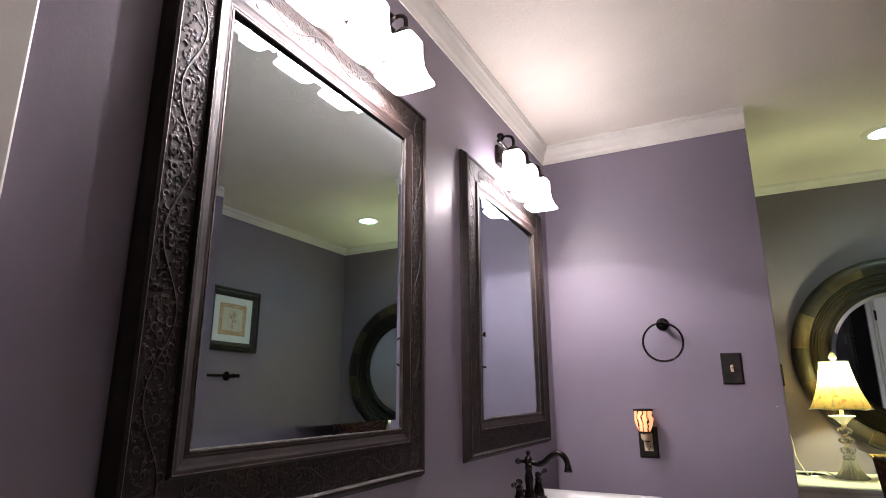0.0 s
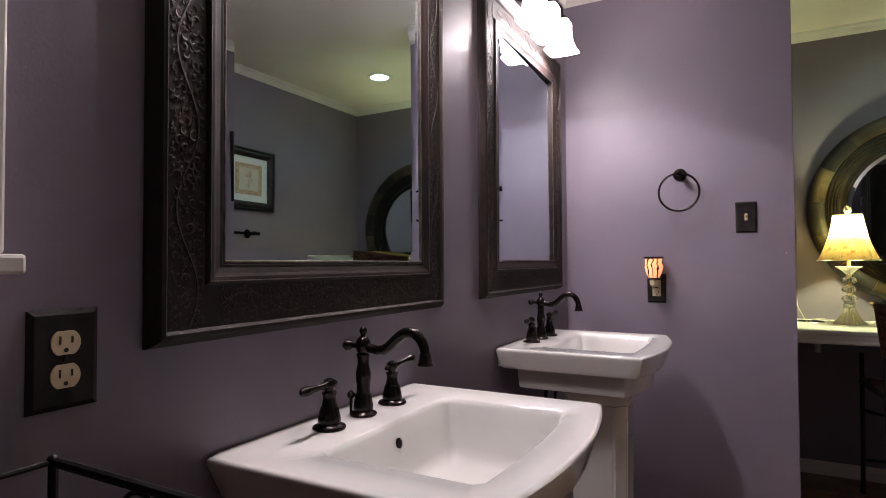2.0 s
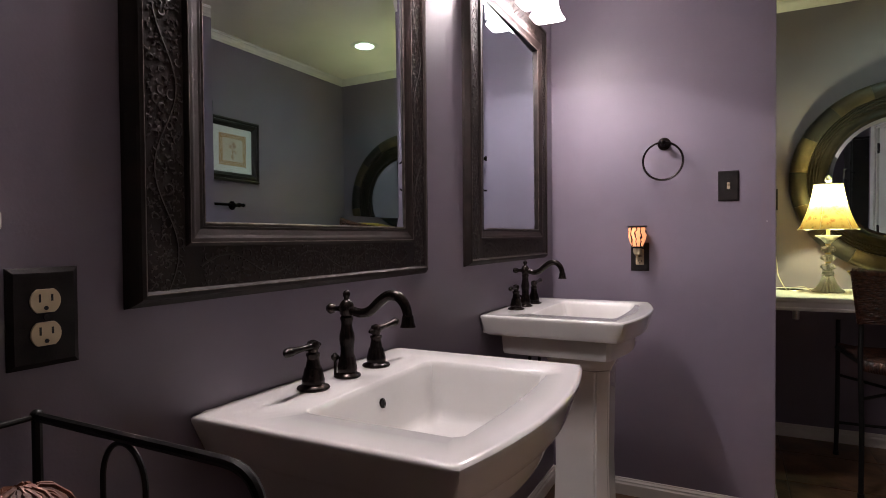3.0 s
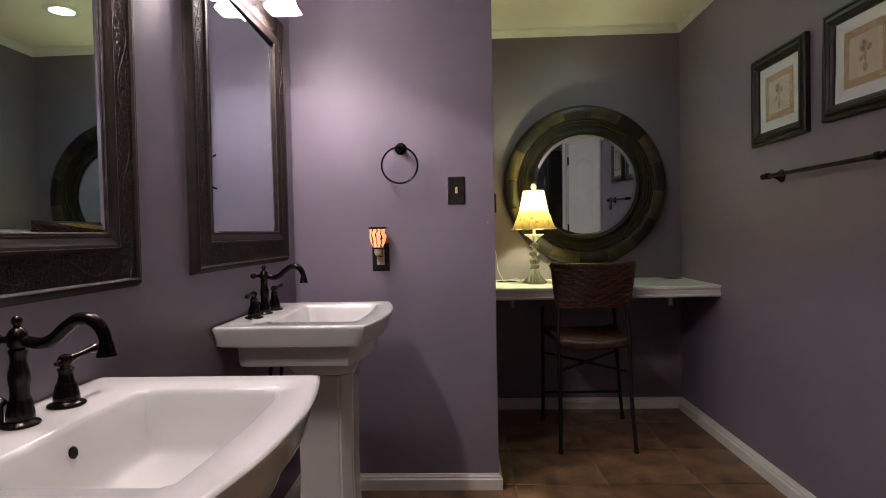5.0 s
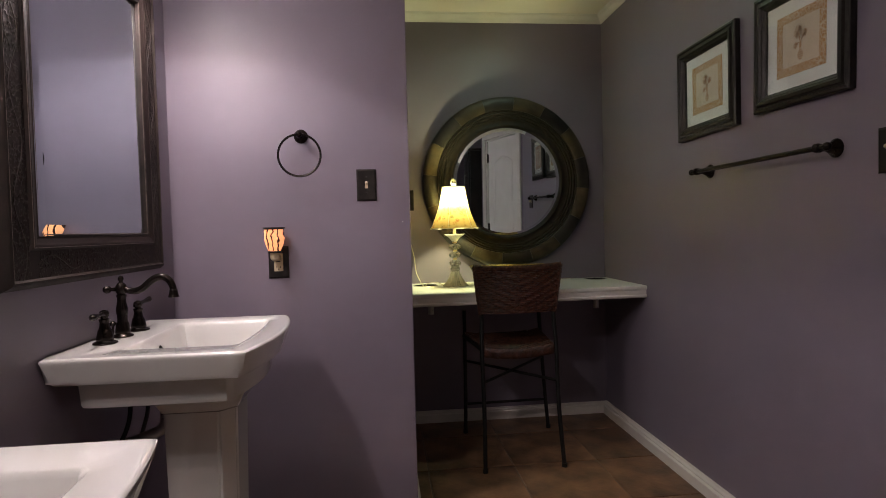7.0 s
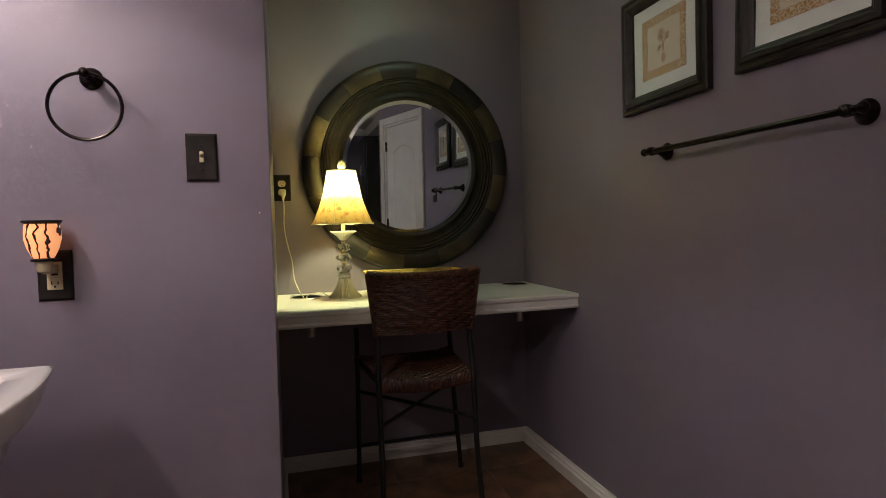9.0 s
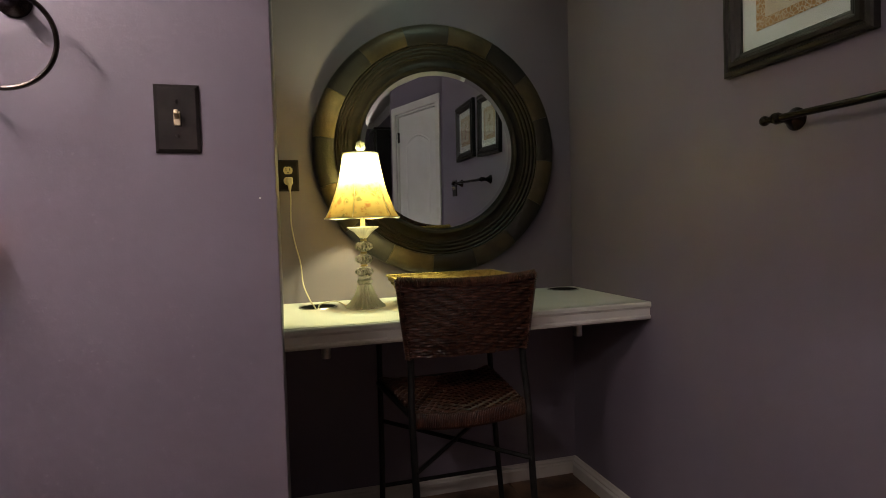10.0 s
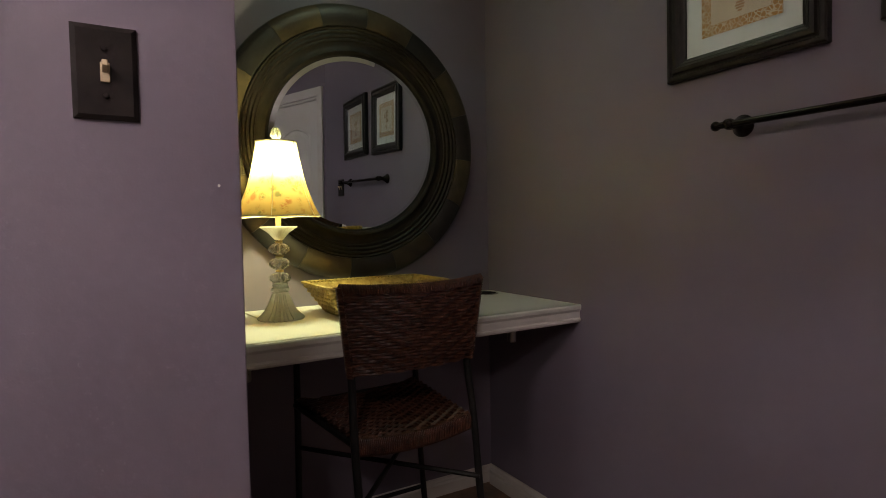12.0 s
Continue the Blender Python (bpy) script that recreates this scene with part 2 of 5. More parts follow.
def lathe(bm, profile, seg=32, m=Matrix(), flute=0, depth=0.0, cap=True):
    """Turns (radius, height) pairs round z; flute: number of vertical ribs."""
    rings = []
    for r, z in profile:
        ring = []
        for i in range(seg):
            a = 2 * math.pi * i / seg
            q = r * (1 + depth * math.cos(flute * a)) if flute else r
            ring.append(bm.verts.new(m @ Vector((q * math.cos(a), q * math.sin(a), z))))
        rings.append(ring)
    for a, b in zip(rings, rings[1:]):
        for i in range(seg):
            bm.faces.new((a[i], a[(i + 1) % seg], b[(i + 1) % seg], b[i]))
    if cap:
        bm.faces.new(rings[0][::-1])
        bm.faces.new(rings[-1])
    return bm


def turned(*a, **k):
    return lathe(bmesh.new(), *a, **k)


def tube(bm, pts, r, seg=8, closed=False, flat=1.0):
    """A round bar along points; r may be one number or one for each point."""
    pts = [Vector(p) for p in pts]
    n = len(pts)
    rs = r if isinstance(r, (list, tuple)) else [r] * n
    up, rings = None, []
    for i, p in enumerate(pts):
        a, b = (pts[i - 1], pts[(i + 1) % n]) if closed else (pts[max(i - 1, 0)], pts[min(i + 1, n - 1)])
        d = (b - a).normalized()
        if up is None:
            up = d.orthogonal().normalized()
        up = (up - d * up.dot(d)).normalized()
        side = d.cross(up)
        rings.append([bm.verts.new(p + (up * math.cos(2 * math.pi * k / seg) + side * flat * math.sin(2 * math.pi * k / seg)) * rs[i]) for k in range(seg)])
    pairs = list(zip(rings, rings[1:])) + ([(rings[-1], rings[0])] if closed else [])
    for a, b in pairs:
        for k in range(seg):
            bm.faces.new((a[k], a[(k + 1) % seg], b[(k + 1) % seg], b[k]))
    if not closed:
        bm.faces.new(rings[0][::-1])
        bm.faces.new(rings[-1])
    return bm


def bar(*a, **k):
    return tube(bmesh.new(), *a, **k)


def ball(bm, c, r, sub=2, squash=(1, 1, 1)):
    bmesh.ops.create_icosphere(bm, subdivisions=sub, radius=1, matrix=Matrix.LocRotScale(c, None, [r * q for q in squash]))
    return bm


def rounded_path(pts, radius, steps=6):
    """Points of a bent rod: straight runs with rounded corners."""
    pts = [Vector(p) for p in pts]
    out = [pts[0]]
    for a, b, c in zip(pts, pts[1:], pts[2:]):
        u, v = (a - b).normalized(), (c - b).normalized()
        for i in range(steps + 1):
            t = i / steps
            out.append((b + u * radius) * (1 - t) ** 2 + b * 2 * t * (1 - t) + (b + v * radius) * t ** 2)
    return out + [pts[-1]]


def run(bm, profile, a, b, outward, miter_a=0.0, miter_b=0.0):
    """A straight moulding: profile of (out, height) pairs swept from a to b in plan."""
    a, b, o = Vector((*a, 0)), Vector((*b, 0)), Vector((*outward, 0)).normalized()
    d = (b - a).normalized()
    ends = []
    for p, s, mit in ((a, 1, miter_a), (b, -1, miter_b)):
        ends.append([bm.verts.new(p + o * q + d * (s * mit * q) + Vector((0, 0, z))) for q, z in profile])
    n = len(profile)
    for i in range(n):
        bm.faces.new((ends[0][i], ends[0][(i + 1) % n], ends[1][(i + 1) % n], ends[1][i]))
    bm.faces.new(ends[0][::-1])
    bm.faces.new(ends[1])
    bmesh.ops.recalc_face_normals(bm, faces=bm.faces)
    return bm


# ---- large structure ----
def wall_with_hole(name, x0, x1, y0, y1, z1, hole, label):
    """A wall along y, with one rectangular opening (y0, y1, z0, z1)."""
    hy0, hy1, hz0, hz1 = hole
    bm = bmesh.new()
    box(bm, x0, x1, y0, hy0, 0, z1)
    box(bm, x0, x1, hy1, y1, 0, z1)
    box(bm, x0, x1, hy0, hy1, 0, hz0)
    box(bm, x0, x1, hy0, hy1, hz1, z1)
    return setting(name, bm, WALL, label, "wall")


WIN = (-0.62, 0.252, 1.149, 2.05)
wall_with_hole("wall_west", WX - 0.12, WX, BY, SY, CZ, WIN, "purple painted vanity wall with a window")
stub = setting("wall_stub", boxed(WX - 0.12, AX, SY, AY, 0, CZ, bevel=0.002), WALL, "purple painted short wall beside the desk alcove", "wall")
setting("wall_north", boxed(WX - 0.12, RX + 0.12, AY, AY + 0.12, 0, CZ), WALL, "purple painted end wall of the desk alcove", "wall")
DOOR_A, DOOR_B = Vector((RX, 1.33, 0)), Vector((1.08, 0.39, 0))
setting("wall_east", boxed(RX, RX + 0.12, 1.33, AY, 0, CZ), WALL, "purple painted long wall hung with pictures", "wall")
setting("wall_south", boxed(WX - 0.12, RX + 0.12, BY - 0.12, BY, 0, CZ), WALL, "purple painted wall", "wall")
setting("wall_recess", boxed(1.30, 1.42, BY, 0.37, 0, CZ), WALL, "purple painted wall behind a dark cabinet", "wall")
DLX, DLY, DLR = 0.725, 3.085, 0.062       # the downlight's hole in the ceiling
bm = bmesh.new()
for b4 in ((WX - 0.12, DLX - DLR, BY - 0.12, AY + 0.12), (DLX + DLR, RX + 0.12, BY - 0.12, AY + 0.12), (DLX - DLR, DLX + DLR, BY - 0.12, DLY - DLR), (DLX - DLR, DLX + DLR, DLY + DLR, AY + 0.12)):
    box(bm, *b4, CZ, CZ + 0.1)
box(bm, DLX - DLR, DLX + DLR, DLY - DLR, DLY + DLR, CZ + 0.09, CZ + 0.1)
setting("ceiling", bm, CEIL, "cream textured ceiling", "ceiling")
floor = setting("floor", boxed(WX - 0.12, RX + 0.12, BY - 0.12, AY + 0.12, -0.1, -0.004), GROUT, "floor of large brown stone tiles", "floor")

# the slanting wall with the door, and its return
DD = (DOOR_B - DOOR_A).normalized()
DL = (DOOR_B - DOOR_A).length
DOOR_TURN = math.degrees(math.atan2(DD.y, DD.x))
DM = pose(DOOR_A.x, DOOR_A.y, 0, 0, 0, DOOR_TURN)      # x along the wall, y behind it


def slanted(bm):
    bmesh.ops.transform(bm, matrix=DM, verts=bm.verts)
    return bm


D0, D1, DH = 0.10, 0.86, 2.04        # door opening along the slanting wall
bm = bmesh.new()
box(bm, 0, D0, 0, 0.12, 0, CZ)
box(bm, D1, DL, 0, 0.12, 0, CZ)
box(bm, D0, D1, 0, 0.12, DH, CZ)
setting("wall_slanting", slanted(bm), WALL, "purple painted slanting wall round a white door", "wall")
setting("wall_return", boxed(1.10, 1.42, 0.37, 0.43, 0, CZ), WALL, "purple painted return wall", "wall")

# crown and base mouldings
CROWN = [(0.0, CZ - 0.062), (0.006, CZ - 0.062), (0.010, CZ - 0.052), (0.016, CZ - 0.046), (0.022, CZ - 0.034), (0.034, CZ - 0.020), (0.044, CZ - 0.014), (0.046, CZ - 0.006), (0.052, CZ - 0.004), (0.052, CZ), (0.0, CZ)]
BASE = [(0.0, 0.0), (0.016, 0.0), (0.016, 0.046), (0.011, 0.052), (0.011, 0.058), (0.006, 0.064), (0.004, 0.070), (0.0, 0.070)]
for label, prof, kind in (("white crown moulding", CROWN, "crown"), ("white wooden baseboard", BASE, "baseboard")):
    runs = [((WX, BY), (WX, SY), (1, 0), 1, 1), ((WX, SY), (AX, SY), (0, -1), 1, 0 if kind == "crown" else -1), ((AX, SY), (AX, AY), (1, 0), -1, 1),
            ((AX, AY), (RX, AY), (0, -1), 1, 1), ((RX, AY), (RX, 1.33), (-1, 0), 1, 0), ((WX, BY), (1.30, BY), (0, 1), 1, 1),
            ((1.30, BY), (1.30, 0.37), (-1, 0), 1, 0)]
    nrm = (-DD.y, DD.x) if (-DD.y) < 0 else (DD.y, -DD.x)
    if kind == "crown":
        runs.append(((DOOR_A.x, DOOR_A.y), (DOOR_B.x, DOOR_B.y), nrm, 0, 0))
    for a, b, o, ma, mb in runs:
        if kind == "crown" and a == (AX, SY):
            continue
        setting("crown_trim" if kind == "crown" else "baseboard", run(bmesh.new(), [(d * 0.72, CZ + (z - CZ) * (0.76 if max(a[1], b[1]) > 3 else 1.42)) for d, z in prof] if kind == "crown" else [(d * (1.9 if a[0] == RX else 1), z) for d, z in prof], a, b, o, ma, mb), TRIM, label, "moulding")


# ---- door in the slanting wall ----
door = thing("door_1", (DOOR_A.x, DOOR_A.y, 0), "closed white panelled door with an arched upper panel", "door", turn=DOOR_TURN)
door["kind"] = "structure"


def arch_loop(x0, x1, z0, z1, rise, n=14):
    pts = [(x0, z0), (x1, z0)]
    for i in range(n + 1):
        t = i / n
        pts.append((x1 + (x0 - x1) * t, z1 + rise * math.sin(math.pi * t)))
    return pts


bm = boxed(D0 + 0.022, D1 - 0.022, 0.020, 0.055, 0.006, DH - 0.022, bevel=0.002)
part("door_leaf", bm, DOORP, door)
for x0, x1, z0, z1, rise, nm in ((D0 + 0.15, D1 - 0.15, 0.98, 1.76, 0.07, "upper_panel"), (D0 + 0.15, D1 - 0.15, 0.22, 0.84, 0.0, "lower_panel")):
    bm = bmesh.new()
    outer = arch_loop(x0, x1, z0, z1, rise)
    loops = []
    for inset, yy in ((0.0, 0.020), (0.012, 0.014), (0.024, 0.0195), (0.055, 0.0150)):
        loops.append([bm.verts.new((min(max(x, x0 + inset), x1 - inset), yy, (z + inset) if z <= z0 else max(z - inset, z0 + inset))) for x, z in outer])
    for a, b in zip(loops, loops[1:]):
        for i in range(len(a)):
            bm.faces.new((a[i], a[(i + 1) % len(a)], b[(i + 1) % len(a)], b[i]))
    bm.faces.new(loops[-1])
    part(nm, bm, DOORP, door)
CASE_W = 0.068
for nm, b4 in (("casing_side", (D0 - CASE_W, D0, -0.016, 0.0, 0, DH)), ("casing_side", (D1, D1 + CASE_W, -0.016, 0.0, 0, DH)), ("casing_head", (D0 - CASE_W, D1 + CASE_W, -0.016, 0.0, DH, DH + CASE_W)),
               ("jamb", (D0, D0 + 0.020, 0.0, 0.12, 0, DH)), ("jamb", (D1 - 0.020, D1, 0.0, 0.12, 0, DH)), ("jamb_head", (D0 + 0.02, D1 - 0.02, 0.0, 0.12, DH - 0.02, DH))):
    part(nm, boxed(*b4, bevel=0.004), TRIM, door)
for z in (0.25, 1.05, 1.83):
    bm = boxed(D1 - 0.034, D1 - 0.012, 0.004, 0.019, z - 0.045, z + 0.045)
    lathe(bm, [(0.006, z - 0.05), (0.006, z + 0.05)], 8, pose(D1 - 0.022, 0.008, 0))
    part("hinge", bm, BLACKMETAL, door, "black door hinge")
bm = turned([(0.026, 0.0), (0.026, 0.006), (0.010, 0.012), (0.010, 0.030), (0.024, 0.040), (0.028, 0.052), (0.020, 0.064), (0.004, 0.068)], 20, pose(D0 + 0.085, 0.020, 0.95, 90))
part("door_knob", bm, BRONZE, door, "dark bronze knob", smooth=True)

# ---- window in the vanity wall ----
win = thing("window_1", (WX, 0, 0), "white framed window with a projecting sill, night outside", "window")
win["kind"] = "structure"
y0, y1, z0, z1 = WIN
for nm, b4 in (("casing_side", (0.0, 0.018, y1, y1 + 0.066, z0, z1)), ("casing_side", (0.0, 0.018, y0 - 0.060, y0, z0, z1)), ("casing_head", (0.0, 0.020, y0 - 0.060, y1 + 0.060, z1, z1 + 0.065)),
               ("window_sill", (-0.115, 0.050, y0 - 0.075, y1 + 0.072, z0 - 0.022, z0 - 0.0005)), ("apron", (0.0, 0.016, y0 - 0.055, y1 + 0.062, z0 - 0.098, z0 - 0.0225)),
               ("window_frame", (-0.095, -0.060, y0, y0 + 0.045, z0, z1)), ("window_frame", (-0.095, -0.060, y1 - 0.045, y1, z0, z1)), ("window_frame", (-0.095, -0.060, y0 + 0.045, y1 - 0.045, z1 - 0.05, z1)),
               ("window_frame", (-0.095, -0.060, y0 + 0.045, y1 - 0.045, z0, z0 + 0.05)), ("meeting_rail", (-0.092, -0.055, y0 + 0.045, y1 - 0.045, 1.59, 1.63))):
    part(nm, boxed(*b4, bevel=0.004), TRIM, win)
for a, b in ((z0 + 0.05, 1.59), (1.63, z1 - 0.05)):
    p = part("pane", boxed(-0.080, -0.076, y0 + 0.045, y1 - 0.045, a, b), PANE, win)
    p.visible_shadow = False


# ---- carved mirrors ----
MH, MZ, MB, MT = 0.977, 1.022, 0.119, 0.0245


def scroll_strip(bm, length, width, place, r):
    """Carved vine over a strip: a slow winding stem, spiral tendrils and small leaves close together."""
    base = MT - 0.0058
    turns = max(1, round(length / 0.21))
    period = length / turns
    stem = lambda u: 0.30 * width * math.sin(2 * math.pi * u / period)
    n = turns * 26
    tube(bm, [place(length * i / n, stem(length * i / n), base) for i in range(n + 1)], 0.0019, 5)
    taken = []
    for k in range(int(length * 3600)):
        size = r.choice((0.0100, 0.0082, 0.0066, 0.0056, 0.0046, 0.0046))
        u, v = r.uniform(size, length - size), r.uniform(-0.5, 0.5) * (width - 2 * size)
        if any((u - a) ** 2 + (v - b) ** 2 < (0.86 * (size + c)) ** 2 for a, b, c in taken):
            continue
        taken.append((u, v, size))
        s, start = r.choice((-1, 1)), r.uniform(0, 6.28)
        steps = 10 if size > 0.006 else 6
        sweep = 2 * math.pi * (0.85 if size > 0.006 else 0.50)
        pts, rs = [], []
        for i in range(steps):
            t = i / (steps - 1)
            q = size * (1 - 0.72 * t)
            a = start + s * sweep * t
            pts.append(place(u + q * math.cos(a), v + q * math.sin(a), base))
            rs.append(0.0006 + 0.0015 * math.sin(math.pi * min(1, 0.15 + t)))
        tube(bm, pts, rs, 4)
    # short leaves in what ground is left
    for k in range(int(length * 500)):
        u, v = r.uniform(0.003, length - 0.003), r.uniform(-0.48, 0.48) * width
        a, size = r.uniform(0, 6.28), r.uniform(0.003, 0.006)
        pts = [place(min(max(u + size * q * math.cos(a + 0.5 * q), 0), length), max(-0.5 * width, min(0.5 * width, v + size * q * math.sin(a + 0.5 * q))), base) for q in (-1, -0.3, 0.4, 1)]
        tube(bm, pts, [0.0006, 0.0015, 0.0018, 0.0006], 4)


def carved_mirror(place, wide, hang):
    ob = thing("wall_mirror", place, "tall mirror in a dark ornate scrollwork frame above a sink", "mirror", "carved mirrors over the sinks")
    h, w = MH, wide / 2
    # rails: mitred, with an outer step, a flat carved band and an inner ogee lip
    prof = [(0.0, 0.0), (0.001, 0.008), (0.009, 0.0205), (0.012, 0.0235), (0.018, MT), (0.020, 0.0225), (0.023, 0.0190), (0.084, 0.0190), (0.087, 0.0225), (0.090, MT), (0.096, 0.0240), (0.101, 0.0220), (0.110, 0.0195), (0.114, 0.0200), (MB, 0.0180), (MB, 0.0)]
    cor = [(-w, 0.0, 1, 1), (w, 0.0, -1, 1), (w, h, -1, -1), (-w, h, 1, -1)]
    for k in range(4):
        a, b = cor[k], cor[(k + 1) % 4]
        bm = bmesh.new()
        rows = [[bm.verts.new((q, c[0] + c[2] * o, c[1] + c[3] * o)) for o, q in prof] for c in (a, b)]
        n = len(prof)
        for i in range(n):
            bm.faces.new((rows[0][i], rows[0][(i + 1) % n], rows[1][(i + 1) % n], rows[1][i]))
        bmesh.ops.recalc_face_normals(bm, faces=bm.faces)
        part("frame_rail", bm, CARVED, ob)
    r = random.Random(3)
    mid, width = 0.0535, 0.060
    for flip in (0, 1):
        bm = bmesh.new()
        yy = (w - mid) * (1 if flip else -1)
        scroll_strip(bm, h - 0.036, width, lambda u, v, q, yy=yy: Vector((q, yy + v, 0.018 + u)), r)
        part("scrollwork", bm, CARVED_HI, ob, "worn dark vine scrolls", smooth=True, kind="stuff")
        bm = bmesh.new()
        zz = h - mid if flip else mid
        scroll_strip(bm, 2 * w - 0.22, width, lambda u, v, q, zz=zz: Vector((q, -w + 0.11 + u, zz + v)), r)
        part("scrollwork", bm, CARVED_HI, ob, "worn dark vine scrolls", smooth=True, kind="stuff")
    bm = bmesh.new()
    gw, g0, g1 = w - MB, MB, h - MB
    for off, q, rad in ((0.0, 0.0180, 0.0022), (-0.0290, 0.0240, 0.0010), (-0.1010, 0.0240, 0.0009)):
        e, f0, f1 = gw - off, g0 + off, g1 - off
        for a, b in (((-e, f0), (e, f0)), ((e, f0), (e, f1)), ((e, f1), (-e, f1)), ((-e, f1), (-e, f0))):
            tube(bm, [(q, *a), (q, *b)], rad, 6)
    part("worn_edge", bm, SILVERLIP, ob, "edges worn to a pale bronze")
    bm = bmesh.new()
    rings = []
    for inset, q in ((-0.004, 0.0105), (0.0225, 0.0130)):
        rings.append([bm.verts.new((q, y, z)) for y, z in ((-gw + inset, g0 + inset), (gw - inset, g0 + inset), (gw - inset, g1 - inset), (-gw + inset, g1 - inset))])
    for i in range(4):
        bm.faces.new((rings[0][i], rings[0][(i + 1) % 4], rings[1][(i + 1) % 4], rings[1][i]))
    bm.faces.new(rings[1])
    bmesh.ops.transform(bm, matrix=Matrix.Translation((0.0, 0, h / 2)) @ pose(0, 0, 0, 0, -0.2, hang) @ Matrix.Translation((0.002, 0, -h / 2)), verts=bm.verts)
    part("glass", bm, MIRROR, ob, "bevelled mirror glass")
    bm = boxed(0.0, 0.006, -w + 0.02, w - 0.02, 0.02, h - 0.02)
    part("backing", bm, CARVED, ob)
    return ob


M1Y, M2Y = 0.902, 1.984
mirror = carved_mirror((WX, M1Y, MZ), 0.830, -0.4)
carved_mirror((WX, M2Y, MZ + 0.005), 0.822, 1.2)


# ---- vanity lights: three square bell shades on a bronze bar ----
SHX, SHZ, SHS = 0.100, 1.956, 0.155


def square_ring(half, z, n=6):
    pts = []
    for k in range(4):
        for i in range(n):
            t = i / (n - 1)
            a = math.pi / 2 * (k + t)
            c, s = math.cos(a), math.sin(a)
            e = 0.32
            pts.append(Vector((half * math.copysign(abs(c) ** e, c), half * math.copysign(abs(s) ** e, s), z)))
    return pts


def vanity_light(place):
    ob = thing("vanity_light", place, "lit bronze vanity light with three square frosted glass shades", "wall lamp", "vanity lights over the mirrors")
    part("back_plate", boxed(0.0, 0.014, -0.09, 0.09, 0.135, 0.225, bevel=0.005), BRONZE, ob)
    part("cross_bar", bar([(0.05, -SHS - 0.02, 0.192), (0.05, SHS + 0.02, 0.192)], 0.008, 10), BRONZE, ob, smooth=True)
    part("stem", bar([(0.0, 0, 0.18), (0.03, 0, 0.18), (0.05, 0, 0.192)], 0.009, 10), BRONZE, ob, smooth=True)
    for k in (-1, 0, 1):
        y = k * SHS
        pts = rounded_path([(0.05, y, 0.192), (0.05, y, 0.215), (SHX, y, 0.215), (SHX, y, 0.150)], 0.03)
        bm = bar(pts, 0.006, 8)
        ball(bm, (0.05, y, 0.222), 0.014)
        part("arm", bm, BRONZE, ob, smooth=True)
        part("fitter", turned([(0.010, 0.160), (0.020, 0.156), (0.030, 0.140), (0.031, 0.124), (0.024, 0.122)], 20, Matrix.Translation((SHX, y, 0))), BRONZE, ob, smooth=True)
        bm = bmesh.new()
        prof = [(0.022, 0.134), (0.030, 0.132), (0.034, 0.122), (0.0345, 0.085), (0.038, 0.050), (0.047, 0.022), (0.059, 0.0), (0.056, 0.0005), (0.044, 0.024), (0.035, 0.052), (0.0315, 0.085), (0.0305, 0.120)]
        rings = []
        for half, z in prof:
            rings.append([bm.verts.new(p + Vector((SHX, y, 0))) for p in square_ring(half, z)])
        for a, b in zip(rings, rings[1:]):
            for i in range(len(a)):
                bm.faces.new((a[i], a[(i + 1) % len(a)], b[(i + 1) % len(a)], b[i]))
        bmesh.ops.remove_doubles(bm, verts=bm.verts, dist=1e-5)
        bmesh.ops.recalc_face_normals(bm, faces=bm.faces)
        part("shade", bm, SHADEGLASS, ob, "glowing frosted glass shade", smooth=True)
    for c in ob.children:
        c.data.transform(Matrix.Diagonal((1, 1, 0.87, 1)))
    return ob


light = vanity_light((WX, M1Y, SHZ))
copy_thing(light, pose(WX, M2Y, SHZ))
for yc in (M1Y, M2Y):
    for k in (-1, 0, 1):
        point_lamp("vanity_bulb", (WX + SHX, yc + k * SHS, SHZ + 0.030), VANITY_WATTS, VANITY_TINT, 0.004)

# ---- recessed downlight in the alcove ceiling ----
down = thing("downlight", (DLX, DLY, CZ), "lit round recessed ceiling downlight", "ceiling light")
part("trim_ring", turned([(0.060, 0.004), (0.060, -0.003), (0.064, -0.007), (0.084, -0.005), (0.092, -0.002), (0.092, 0.0)], 40, cap=False), TRIM, down, smooth=True)
part("can", turned([(0.060, 0.004), (0.057, 0.045), (0.050, 0.060), (0.003, 0.062)], 40, cap=False), TRIM, down, "white reflector can", smooth=True)
part("lens", turned([(0.0565, 0.030), (0.045, 0.027), (0.002, 0.025)], 32), DOWNGLASS, down, "glowing lens", smooth=True)


# ---- pedestal sinks ----
def ray_shape(theta, cx, xb, xf, bow, hy):
    """Distance from (cx, 0) to a rectangle with a bowed front."""
    c, s = math.cos(theta), math.sin(theta)
    best = 9.0
    if c < -1e-6:
        best = min(best, (xb - cx) / c)
    if abs(s) > 1e-6:
        best = min(best, hy / abs(s))
    if c > 1e-6:
        lo, hi = 0.0, 2.0
        for _k in range(40):
            mid = (lo + hi) / 2
            x, y = cx + mid * c, mid * s
            if x > xf + bow * (1 - (y / hy) ** 2):
                hi = mid
            else:
                lo = mid
        best = min(best, lo)
    return best


SINK_CX = 0.275
SW, SF = 0.300, 0.454      # half width, depth at the front corners


